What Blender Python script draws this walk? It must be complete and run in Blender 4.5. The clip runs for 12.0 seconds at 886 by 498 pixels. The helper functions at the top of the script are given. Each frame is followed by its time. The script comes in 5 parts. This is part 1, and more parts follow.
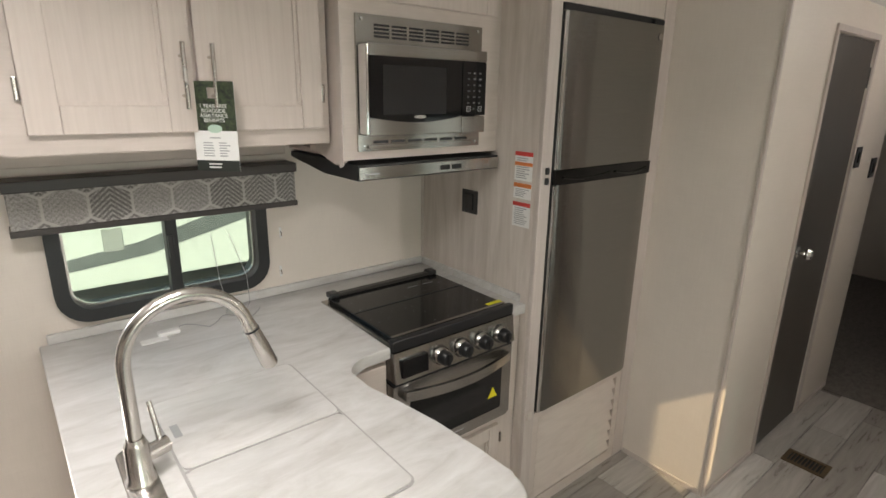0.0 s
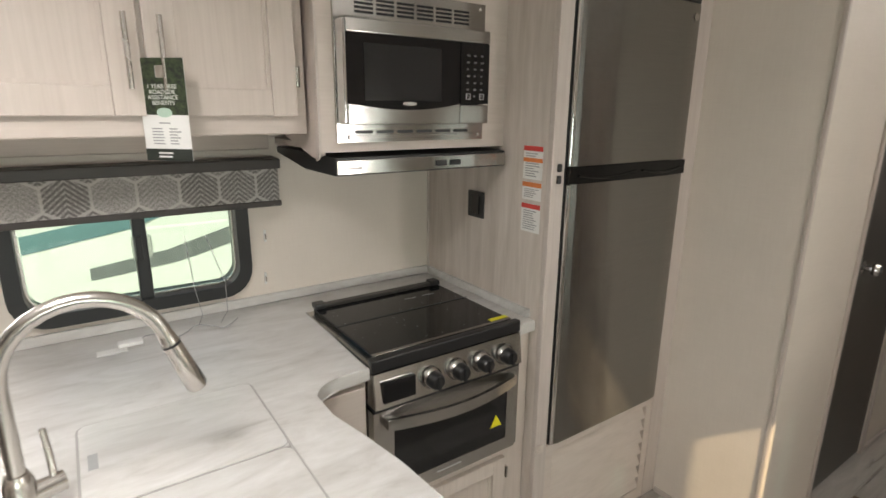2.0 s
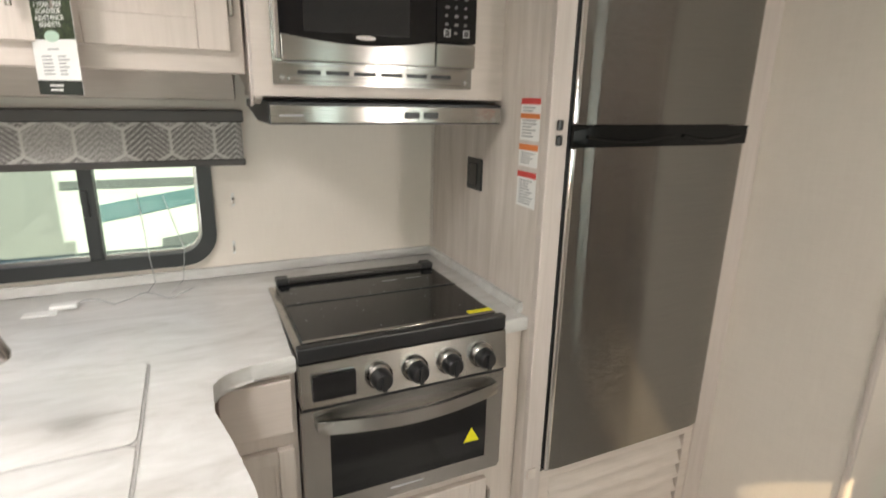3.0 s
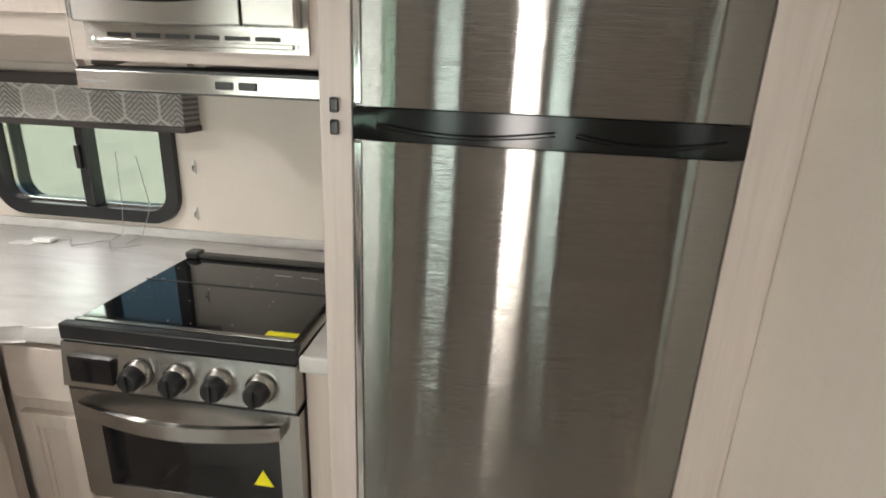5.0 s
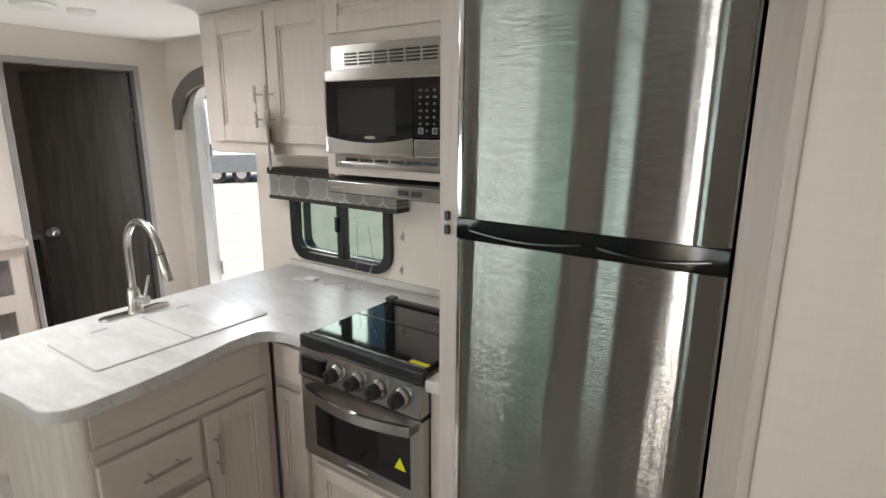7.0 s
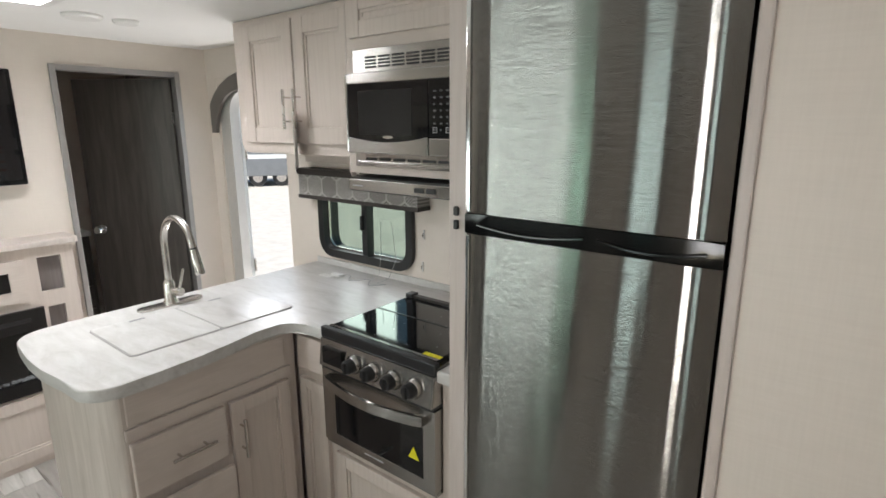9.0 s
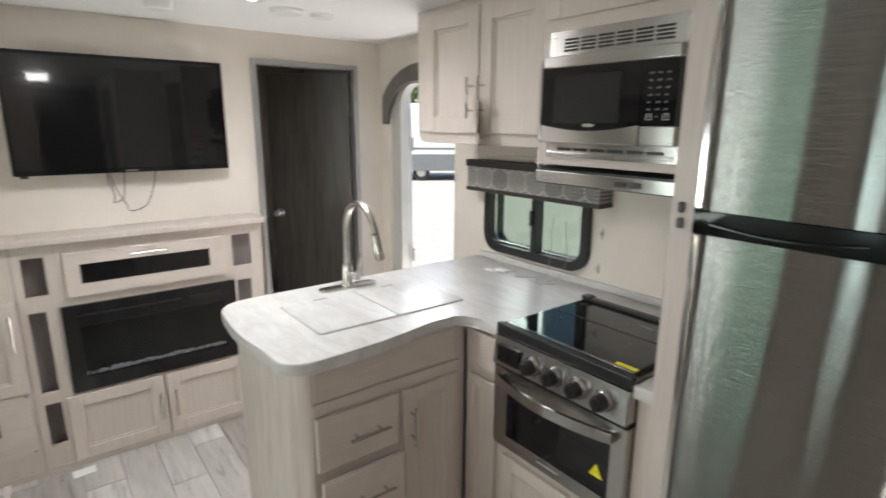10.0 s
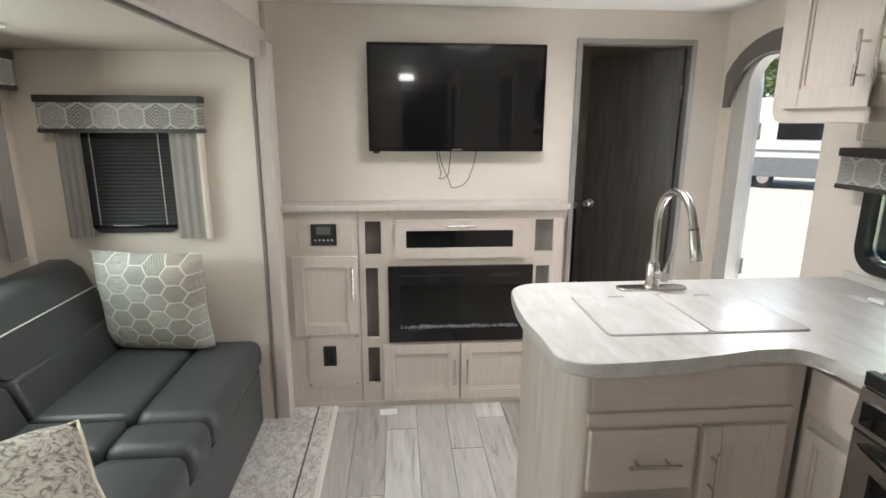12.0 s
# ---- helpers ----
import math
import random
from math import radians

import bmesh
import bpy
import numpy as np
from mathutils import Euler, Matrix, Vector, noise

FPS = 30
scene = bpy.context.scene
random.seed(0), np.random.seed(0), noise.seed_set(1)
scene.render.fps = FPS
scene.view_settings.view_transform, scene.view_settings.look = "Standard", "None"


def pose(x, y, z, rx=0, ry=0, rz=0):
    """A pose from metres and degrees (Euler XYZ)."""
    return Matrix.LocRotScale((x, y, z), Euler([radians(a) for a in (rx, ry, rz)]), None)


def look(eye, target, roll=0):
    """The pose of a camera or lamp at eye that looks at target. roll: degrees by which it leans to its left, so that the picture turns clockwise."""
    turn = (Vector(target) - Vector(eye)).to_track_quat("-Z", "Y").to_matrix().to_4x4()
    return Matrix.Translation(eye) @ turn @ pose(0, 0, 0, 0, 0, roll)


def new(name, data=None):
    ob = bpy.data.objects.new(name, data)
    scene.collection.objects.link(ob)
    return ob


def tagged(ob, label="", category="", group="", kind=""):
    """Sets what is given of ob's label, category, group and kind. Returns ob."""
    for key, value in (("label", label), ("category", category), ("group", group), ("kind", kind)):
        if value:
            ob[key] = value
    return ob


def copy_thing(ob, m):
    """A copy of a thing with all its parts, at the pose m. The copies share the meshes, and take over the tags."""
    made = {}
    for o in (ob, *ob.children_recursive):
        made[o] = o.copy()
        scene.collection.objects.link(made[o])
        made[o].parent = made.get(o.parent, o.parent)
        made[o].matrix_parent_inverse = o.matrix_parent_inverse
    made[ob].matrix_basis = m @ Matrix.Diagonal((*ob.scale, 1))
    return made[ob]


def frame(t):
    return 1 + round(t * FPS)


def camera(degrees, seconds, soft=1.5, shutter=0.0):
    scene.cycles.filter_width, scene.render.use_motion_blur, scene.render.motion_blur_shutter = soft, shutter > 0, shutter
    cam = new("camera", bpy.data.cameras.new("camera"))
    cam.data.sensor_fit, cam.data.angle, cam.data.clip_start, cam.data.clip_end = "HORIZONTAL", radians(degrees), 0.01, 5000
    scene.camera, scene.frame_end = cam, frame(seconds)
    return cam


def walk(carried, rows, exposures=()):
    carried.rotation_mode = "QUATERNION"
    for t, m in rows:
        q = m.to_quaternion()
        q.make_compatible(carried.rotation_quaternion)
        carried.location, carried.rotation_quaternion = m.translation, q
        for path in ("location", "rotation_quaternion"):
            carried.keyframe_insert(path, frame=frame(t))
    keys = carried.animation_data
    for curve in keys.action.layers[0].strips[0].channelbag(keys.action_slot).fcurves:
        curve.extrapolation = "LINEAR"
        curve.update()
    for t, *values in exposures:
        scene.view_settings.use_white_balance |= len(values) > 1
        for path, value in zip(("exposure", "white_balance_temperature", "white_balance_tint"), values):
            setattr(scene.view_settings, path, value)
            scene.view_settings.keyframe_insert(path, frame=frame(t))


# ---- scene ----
cam = camera(79.0, 12.0, soft=1.6, shutter=0.3)
ROWS = [
    (0, 0.936, -1.800, 1.624, 73.92, -0.94, -39.07),
    (0.5, 0.932, -1.796, 1.631, 73.72, -0.49, -38.64),
    (1, 0.958, -1.803, 1.625, 74.04, -0.97, -38.10),
    (1.5, 1.041, -1.826, 1.587, 75.26, -1.04, -36.77),
    (2, 1.167, -1.725, 1.548, 75.31, -0.54, -34.66),
    (2.5, 1.335, -1.631, 1.500, 77.84, -0.83, -32.90),
    (3, 1.565, -1.656, 1.440, 74.26, -1.17, -24.70),
    (3.2, 1.661, -1.664, 1.419, 72.21, -0.98, -18.22),
    (4.8, 2.544, -1.532, 1.444, 69.33, -1.92, 4.56),
    (5, 2.607, -1.477, 1.442, 71.70, -2.26, 8.16),
    (5.5, 2.787, -1.440, 1.468, 73.91, -0.72, 19.89),
    (6, 2.902, -1.541, 1.540, 74.30, -0.74, 29.71),
    (6.5, 2.945, -1.658, 1.581, 76.02, -0.38, 32.57),
    (7, 3.033, -1.701, 1.604, 76.72, -0.28, 34.62),
    (9, 3.117, -1.701, 1.593, 77.06, 0.15, 38.53),
    (9.5, 3.057, -1.729, 1.578, 76.90, -0.55, 41.98),
    (10, 2.922, -1.765, 1.560, 76.88, -0.33, 52.49),
    (10.5, 2.855, -1.754, 1.539, 77.41, -0.66, 67.32),
    (11, 2.808, -1.720, 1.529, 77.95, -1.26, 79.79),
    (11.5, 2.771, -1.713, 1.506, 77.44, -1.07, 84.36),
    (12, 2.766, -1.670, 1.477, 76.70, -0.30, 85.38),
]
walk(cam, [(r[0], pose(*r[1:])) for r in ROWS], exposures=[(0, 1.02, 6900, 12), (1.5, 1.04, 6900, 12), (2.5, 1.36, 6900, 12), (3.2, 1.55, 6900, 12), (5, 1.55, 6850, 12), (6, 1.22, 6550, 10), (9.5, 1.15, 6400, 10), (10.5, 1.22, 6450, 10), (12, 1.19, 6500, 10)])

# ---------------------------------------------------------------- world and light
world = bpy.data.worlds.new("sky")
scene.world = world
world.use_nodes = True
wn = world.node_tree.nodes
sky = wn.new("ShaderNodeTexSky")
sky.sky_type = "NISHITA"
sky.sun_disc = False
sky.sun_elevation = radians(35.0)
sky.sun_rotation = radians(196.7)
wn["Background"].inputs["Strength"].default_value = 0.10
world.node_tree.links.new(sky.outputs[0], wn["Background"].inputs["Color"])

sun = new("sun", bpy.data.lights.new("sun", "SUN"))
sun.data.energy = 5.0
sun.data.angle = radians(0.6)
sun.data.color = (1.0, 0.93, 0.82)
sun.matrix_world = look((-3.0, -10.0, 7.3), (0, 0, 0))


def area_light(name, eye, target, w, h, watts, color=(1, 1, 1)):
    d = bpy.data.lights.new(name, "AREA")
    d.shape, d.size, d.size_y, d.energy, d.color = "RECTANGLE", w, h, watts, color
    ob = new(name, d)
    ob.matrix_world = look(eye, target)
    return ob


# sky light in the openings, with added fill lamps among it
area_light("door_daylight", (-0.2, 0.95, 2.1), (1.5, -1.0, 0.6), 1.1, 0.9, 17, (0.98, 0.98, 1.0))
# added fill: upward lamp in place of ground bounce, brightens the ceiling
area_light("door_bounce_fill", (0.42, 0.35, 0.12), (0.95, -1.0, 2.0), 0.55, 0.5, 10, (1.0, 0.97, 0.92))
area_light("sofa_window_daylight", (1.12, -3.285, 1.21), (1.9, -1.0, 0.9), 1.1, 0.42, 7.2, (0.90, 1.0, 0.94))
area_light("dinette_window_daylight", (2.605, -2.330, 1.225), (2.605, -1.0, 1.1), 0.14, 0.50, 3.0, (1.0, 0.98, 0.97))
# two teal strip lamps added for the bands reflected in the fridge
area_light("west_reflection_strip", (2.265, -2.330, 1.225), (2.265, -1.0, 1.1), 0.10, 0.50, 0.5, (0.80, 1.0, 0.96))
area_light("east_reflection_strip", (2.795, -2.330, 1.225), (2.795, -1.0, 1.1), 0.08, 0.50, 0.4, (0.80, 1.0, 0.96))
# added fill at window_5 for the hall wall and the fridge front
area_light("end_wall_fill", (3.51, -2.330, 1.22), (3.45, -1.0, 1.1), 0.36, 0.45, 0.35, (0.92, 1.0, 0.95))
area_light("roof_vent_daylight", (0.93, -1.18, 2.09), (0.93, -1.18, 0.0), 0.34, 0.34, 6.0, (0.97, 0.98, 1.0))
# added bluish bedroom fill; the wall behind it has no window
area_light("bedroom_fill", (6.0, -2.28, 1.3), (6.0, -1.0, 1.0), 0.6, 0.5, 0.5, (0.8, 0.9, 1.0))

# ---------------------------------------------------------------- materials


def material(name, color, rough=0.5, metal=0.0, spec=0.5):
    m = bpy.data.materials.new(name)
    m.use_nodes = True
    b = m.node_tree.nodes["Principled BSDF"]
    b.inputs["Base Color"].default_value = (*color, 1)
    b.inputs["Roughness"].default_value = rough
    b.inputs["Metallic"].default_value = metal
    b.inputs["Specular IOR Level"].default_value = spec
    return m


def node(m, kind, **values):
    n = m.node_tree.nodes.new(kind)
    for k, v in values.items():
        n.inputs[k].default_value = v
    return n


def wire(m, a, b):
    m.node_tree.links.new(a, b)


def coords(m, scale=(1, 1, 1), per_object=False):
    tc = node(m, "ShaderNodeTexCoord")
    mp = node(m, "ShaderNodeMapping")
    mp.inputs["Scale"].default_value = scale
    wire(m, tc.outputs["Object"], mp.inputs["Vector"])
    if per_object:
        info = node(m, "ShaderNodeObjectInfo")
        mul = node(m, "ShaderNodeMath")
        mul.operation = "MULTIPLY"
        mul.inputs[1].default_value = 37.0
        wire(m, info.outputs["Random"], mul.inputs[0])
        comb = node(m, "ShaderNodeCombineXYZ")
        for i in range(3):
            wire(m, mul.outputs[0], comb.inputs[i])
        wire(m, comb.outputs[0], mp.inputs["Location"])
    return mp.outputs["Vector"]


def ramp(m, fac, stops):
    r = node(m, "ShaderNodeValToRGB")
    el = r.color_ramp.elements
    while len(el) < len(stops):
        el.new(0.5)
    for e, (p, c) in zip(el, stops):
        e.position, e.color = p, (*c, 1)
    wire(m, fac, r.inputs["Fac"])
    return r.outputs["Color"]


def noise_tex(m, vec, scale, detail=4.0, rough=0.55, distort=0.0):
    n = node(m, "ShaderNodeTexNoise", Scale=scale, Detail=detail, Roughness=rough, Distortion=distort)
    wire(m, vec, n.inputs["Vector"])
    return n.outputs["Fac"]


def bump(m, height, strength=0.2, distance=0.002):
    b = node(m, "ShaderNodeBump", Strength=strength, Distance=distance)
    wire(m, height, b.inputs["Height"])
    wire(m, b.outputs["Normal"], m.node_tree.nodes["Principled BSDF"].inputs["Normal"])


def mix(m, fac, a, b, kind="MIX"):
    n = node(m, "ShaderNodeMix")
    n.data_type, n.blend_type = "RGBA", kind
    if isinstance(fac, float):
        n.inputs["Factor"].default_value = fac
    else:
        wire(m, fac, n.inputs["Factor"])
    for sock, v in (("A", a), ("B", b)):
        if isinstance(v, tuple):
            [i for i in n.inputs if i.name == sock and i.type == "RGBA"][0].default_value = (*v, 1)
        else:
            wire(m, v, [i for i in n.inputs if i.name == sock and i.type == "RGBA"][0])
    return [o for o in n.outputs if o.type == "RGBA"][0]


def base(m, color):
    wire(m, color, m.node_tree.nodes["Principled BSDF"].inputs["Base Color"])


def rough_from(m, fac, lo, hi):
    r = node(m, "ShaderNodeMapRange")
    r.inputs["To Min"].default_value, r.inputs["To Max"].default_value = lo, hi
    wire(m, fac, r.inputs["Value"])
    wire(m, r.outputs[0], m.node_tree.nodes["Principled BSDF"].inputs["Roughness"])


def wood(name, dark, light, stretch, rough=0.5, fine=1.0, per_object=True):
    """Streaky printed wood; stretch: the axis along which the grain runs."""
    m = material(name, light, rough)
    sc = [9.0, 9.0, 9.0]
    sc["xyz".index(stretch)] = 0.9
    v = coords(m, tuple(sc), per_object)
    a = noise_tex(m, v, 3.0, 5.0, 0.6, 0.6)
    sc2 = [60.0, 60.0, 60.0]
    sc2["xyz".index(stretch)] = 2.0
    b = noise_tex(m, coords(m, tuple(sc2), per_object), 3.0 * fine, 3.0, 0.6)
    col = ramp(m, a, [(0.32, dark), (0.68, light)])
    sc3 = [1.0, 1.0, 1.0]
    sc3["xyz".index(stretch)] = 0.16
    wv = node(m, "ShaderNodeTexWave", Scale=11.0, Distortion=9.0, Detail=2.0)
    wv.inputs["Detail Scale"].default_value = 1.1
    wire(m, coords(m, tuple(sc3), per_object), wv.inputs["Vector"])
    col = mix(m, 0.28, col, ramp(m, wv.outputs["Fac"], [(0.0, (0.88, 0.865, 0.855)), (0.3, (1, 1, 1))]), "MULTIPLY")
    fine_c = ramp(m, b, [(0.35, (0.88, 0.87, 0.86)), (0.6, (1, 1, 1))])
    base(m, mix(m, 0.35, col, fine_c, "MULTIPLY"))
    rough_from(m, a, rough - 0.08, rough + 0.1)
    bump(m, b, 0.12, 0.001)
    return m


def plain(name, color, rough=0.5, metal=0.0, grain=120.0, amount=0.1, relief=0.08):
    """A plain finish with slight mottling at two scales."""
    m = material(name, color, rough, metal)
    v = coords(m)
    a = noise_tex(m, v, grain, 3.0)
    b = noise_tex(m, v, 4.0, 4.0)
    lo = tuple(c * (1 - amount) for c in color)
    hi = tuple(min(1, c * (1 + amount)) for c in color)
    col = ramp(m, b, [(0.3, lo), (0.7, hi)])
    base(m, mix(m, 0.25, col, ramp(m, a, [(0.35, lo), (0.65, hi)])))
    rough_from(m, b, max(0.02, rough - 0.05), min(1, rough + 0.06))
    if relief:
        bump(m, a, relief, 0.001)
    return m


def linen_wall(name, color):
    m = material(name, color, 0.6)
    tc = coords(m, (1, 1, 1))
    w1 = noise_tex(m, coords(m, (260, 260, 14)), 1.0, 2.0)
    w2 = noise_tex(m, coords(m, (14, 14, 300)), 1.0, 2.0)
    big = noise_tex(m, tc, 2.2, 4.0)
    c = ramp(m, big, [(0.3, tuple(x * 0.95 for x in color)), (0.7, tuple(min(1, x * 1.04) for x in color))])
    t = mix(m, 0.5, ramp(m, w1, [(0.3, (0.9, 0.89, 0.88)), (0.7, (1, 1, 1))]), ramp(m, w2, [(0.3, (0.9, 0.89, 0.88)), (0.7, (1, 1, 1))]))
    base(m, mix(m, 0.6, c, t, "MULTIPLY"))
    bump(m, w2, 0.1, 0.0008)
    rough_from(m, big, 0.42, 0.55)
    return m


def steel(name, color=(0.44, 0.425, 0.405), rough=0.22, axis=0, aniso=0.9, wave=0.0):
    """Brushed stainless steel; fine scratches run along one axis."""
    m = material(name, color, rough, 1.0)
    sc = [700.0, 700.0, 700.0]
    sc[axis] = 5.0
    n = noise_tex(m, coords(m, tuple(sc)), 1.0, 3.0)
    big = noise_tex(m, coords(m, (3, 3, 3)), 1.0, 3.0)
    base(m, ramp(m, n, [(0.3, tuple(c * 0.92 for c in color)), (0.7, tuple(c * 1.05 for c in color))]))
    rough_from(m, big, rough - 0.04, rough + 0.05)
    p = m.node_tree.nodes["Principled BSDF"]
    if aniso:
        tg = node(m, "ShaderNodeTangent")
        tg.direction_type, tg.axis = "RADIAL", "Z"
        wire(m, tg.outputs[0], p.inputs["Tangent"])
        p.inputs["Anisotropic"].default_value = aniso
        p.inputs["Anisotropic Rotation"].default_value = 0.25
    if wave:
        # brushing tilts the surface up and down at a scale far below a millimetre; the sheet itself is slightly wavy across
        geo = node(m, "ShaderNodeNewGeometry")
        comb = node(m, "ShaderNodeCombineXYZ")
        for k, vec, depth in (("X", (24, 24, 0.22), wave), ("Z", (4, 9000, 9000), 2.15)):
            tilt = node(m, "ShaderNodeMath")
            tilt.operation = "MULTIPLY_ADD"
            tilt.inputs[1].default_value, tilt.inputs[2].default_value = depth, -0.5 * depth
            wire(m, noise_tex(m, coords(m, vec), 1.0, 2.0, 0.5), tilt.inputs[0])
            wire(m, tilt.outputs[0], comb.inputs[k])
        total = node(m, "ShaderNodeVectorMath")
        total.operation = "ADD"
        wire(m, geo.outputs["Normal"], total.inputs[0])
        wire(m, comb.outputs[0], total.inputs[1])
        unit = node(m, "ShaderNodeVectorMath")
        unit.operation = "NORMALIZE"
        wire(m, total.outputs[0], unit.inputs[0])
        wire(m, unit.outputs[0], p.inputs["Normal"])
    else:
        bump(m, n, 0.05, 0.0004)
    return m


def emitter(name, color, strength):
    m = bpy.data.materials.new(name)
    m.use_nodes = True
    p = m.node_tree.nodes["Principled BSDF"]
    p.inputs["Base Color"].default_value = (*color, 1)
    p.inputs["Emission Color"].default_value = (*color, 1)
    p.inputs["Emission Strength"].default_value = strength
    return m


def glass(name, tint=(0.9, 0.95, 0.94), clear=0.85):
    m = bpy.data.materials.new(name)
    m.use_nodes = True
    nt = m.node_tree
    nt.nodes.clear()
    out = node(m, "ShaderNodeOutputMaterial")
    t = node(m, "ShaderNodeBsdfTransparent")
    t.inputs["Color"].default_value = (*tint, 1)
    g = node(m, "ShaderNodeBsdfGlossy")
    g.inputs["Roughness"].default_value = 0.02
    lw = node(m, "ShaderNodeLayerWeight")
    lw.inputs["Blend"].default_value = 0.5
    p5 = node(m, "ShaderNodeMath")
    p5.operation = "POWER"
    p5.inputs[1].default_value = 4.0
    wire(m, lw.outputs["Facing"], p5.inputs[0])
    fr = node(m, "ShaderNodeMath")
    fr.operation = "MULTIPLY_ADD"
    fr.inputs[1].default_value, fr.inputs[2].default_value = 0.9, 0.03
    wire(m, p5.outputs[0], fr.inputs[0])
    mx = node(m, "ShaderNodeMixShader")
    wire(m, fr.outputs[0], mx.inputs[0])
    wire(m, t.outputs[0], mx.inputs[1])
    wire(m, g.outputs[0], mx.inputs[2])
    wire(m, mx.outputs[0], out.inputs["Surface"])
    return m


M_CAB = wood("greige_cabinet_wood", (0.562, 0.488, 0.439), (0.595, 0.52, 0.468), "z", 0.45)
M_CABX = wood("greige_cabinet_wood_rail", (0.562, 0.488, 0.439), (0.595, 0.52, 0.468), "x", 0.45)
M_CABY = wood("greige_cabinet_wood_cross", (0.562, 0.488, 0.439), (0.595, 0.52, 0.468), "y", 0.45)
M_PANEL = wood("vertical_grain_panel", (0.53, 0.462, 0.41), (0.68, 0.612, 0.56), "z", 0.45)
M_TRIM = wood("greige_trim", (0.52, 0.455, 0.418), (0.58, 0.515, 0.475), "z", 0.42)
M_DARKDOOR = wood("charcoal_wood_door", (0.048, 0.041, 0.036), (0.086, 0.075, 0.066), "z", 0.42)
M_DARKTRIM = wood("espresso_trim", (0.028, 0.023, 0.021), (0.05, 0.042, 0.038), "x", 0.45)
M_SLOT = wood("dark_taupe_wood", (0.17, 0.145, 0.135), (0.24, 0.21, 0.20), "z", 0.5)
M_WALL = linen_wall("beige_vinyl_wall", (0.715, 0.645, 0.578))
M_CEIL = plain("white_ceiling_vinyl", (0.85, 0.84, 0.825), 0.5, 0, 60, 0.02)
M_STEEL = steel("brushed_stainless")
M_FRIDGE = steel("fridge_stainless", (0.285, 0.281, 0.268), 0.10, 0, 1.0, 0.05)
M_BAND = plain("black_handle_band", (0.005, 0.005, 0.005), 0.12, 0, 300, 0.2, 0)
M_BAND.node_tree.nodes["Principled BSDF"].inputs["Specular IOR Level"].default_value = 0.25
M_CHROME = plain("chrome", (0.75, 0.75, 0.75), 0.12, 1.0, 200, 0.03, 0)
M_NICKEL = plain("brushed_nickel", (0.58, 0.55, 0.52), 0.25, 1.0, 300, 0.05)
M_BLACK = plain("black_plastic", (0.012, 0.012, 0.013), 0.35, 0, 300, 0.2)
M_RUBBER = plain("black_window_frame", (0.014, 0.015, 0.016), 0.4, 0, 200, 0.15)
M_BGLASS = plain("black_glass", (0.006, 0.006, 0.007), 0.05, 0, 50, 0.1, 0)
M_SCREEN = plain("screen_glass", (0.004, 0.004, 0.005), 0.13, 0, 40, 0.1, 0)
M_SCREEN.node_tree.nodes["Principled BSDF"].inputs["Coat Weight"].default_value = 1.0
M_SCREEN.node_tree.nodes["Principled BSDF"].inputs["Specular IOR Level"].default_value = 0.3
M_SCREEN.node_tree.nodes["Principled BSDF"].inputs["Coat Roughness"].default_value = 0.03
M_WHITE = plain("white_plastic", (0.75, 0.74, 0.72), 0.4, 0, 100, 0.03)
M_PAPER = plain("white_paper", (0.78, 0.77, 0.75), 0.7, 0, 100, 0.02)
M_GREYINK = plain("grey_ink", (0.35, 0.35, 0.35), 0.7)
M_KEY = plain("dim_grey_print", (0.10, 0.10, 0.10), 0.5)
M_BLIND = plain("matte_black_slat", (0.007, 0.0075, 0.008), 0.6, 0, 200, 0.2)
M_RED = plain("red_ink", (0.6, 0.05, 0.04), 0.6)
M_ORANGE = plain("orange_ink", (0.75, 0.22, 0.06), 0.6)
M_YELLOW = plain("yellow_label", (0.80, 0.72, 0.02), 0.5, 0, 80, 0.05)
M_LEATHER = plain("charcoal_leatherette", (0.046, 0.051, 0.054), 0.40, 0, 260, 0.2, 0.35)
M_STITCH = plain("pale_piping", (0.55, 0.555, 0.55), 0.6)
M_GLASS = glass("clear_glass", (0.62, 0.69, 0.63))
M_TINT = glass("tinted_glass", (0.55, 0.66, 0.60))


def counter_material():
    m = material("pale_streaked_laminate", (0.7, 0.68, 0.65), 0.3)
    v = coords(m, (2.2, 7.0, 7.0))
    a = noise_tex(m, v, 2.2, 6.0, 0.62, 1.2)
    b = noise_tex(m, coords(m, (6, 22, 22)), 2.5, 4.0, 0.6, 0.5)
    c = ramp(m, a, [(0.25, (0.43, 0.41, 0.385)), (0.42, (0.53, 0.513, 0.492)), (0.7, (0.63, 0.617, 0.60))])
    base(m, mix(m, 0.4, c, ramp(m, b, [(0.35, (0.85, 0.84, 0.82)), (0.6, (1, 1, 1))]), "MULTIPLY"))
    rough_from(m, a, 0.26, 0.38)
    bump(m, b, 0.05, 0.0006)
    return m


def plank_material():
    m = material("grey_vinyl_plank", (0.4, 0.37, 0.34), 0.4)
    info = node(m, "ShaderNodeObjectInfo")
    v = coords(m, (1.6, 14, 14), True)
    a = noise_tex(m, v, 2.0, 6.0, 0.65, 0.8)
    tone = ramp(m, info.outputs["Random"], [(0.0, (0.31, 0.285, 0.262)), (0.35, (0.42, 0.395, 0.37)), (0.7, (0.52, 0.495, 0.47)), (1.0, (0.66, 0.64, 0.615))])
    base(m, mix(m, 0.75, tone, ramp(m, a, [(0.3, (0.62, 0.6, 0.58)), (0.65, (1.05, 1.04, 1.03))]), "MULTIPLY"))
    rough_from(m, a, 0.22, 0.36)
    bump(m, a, 0.10, 0.001)
    return m


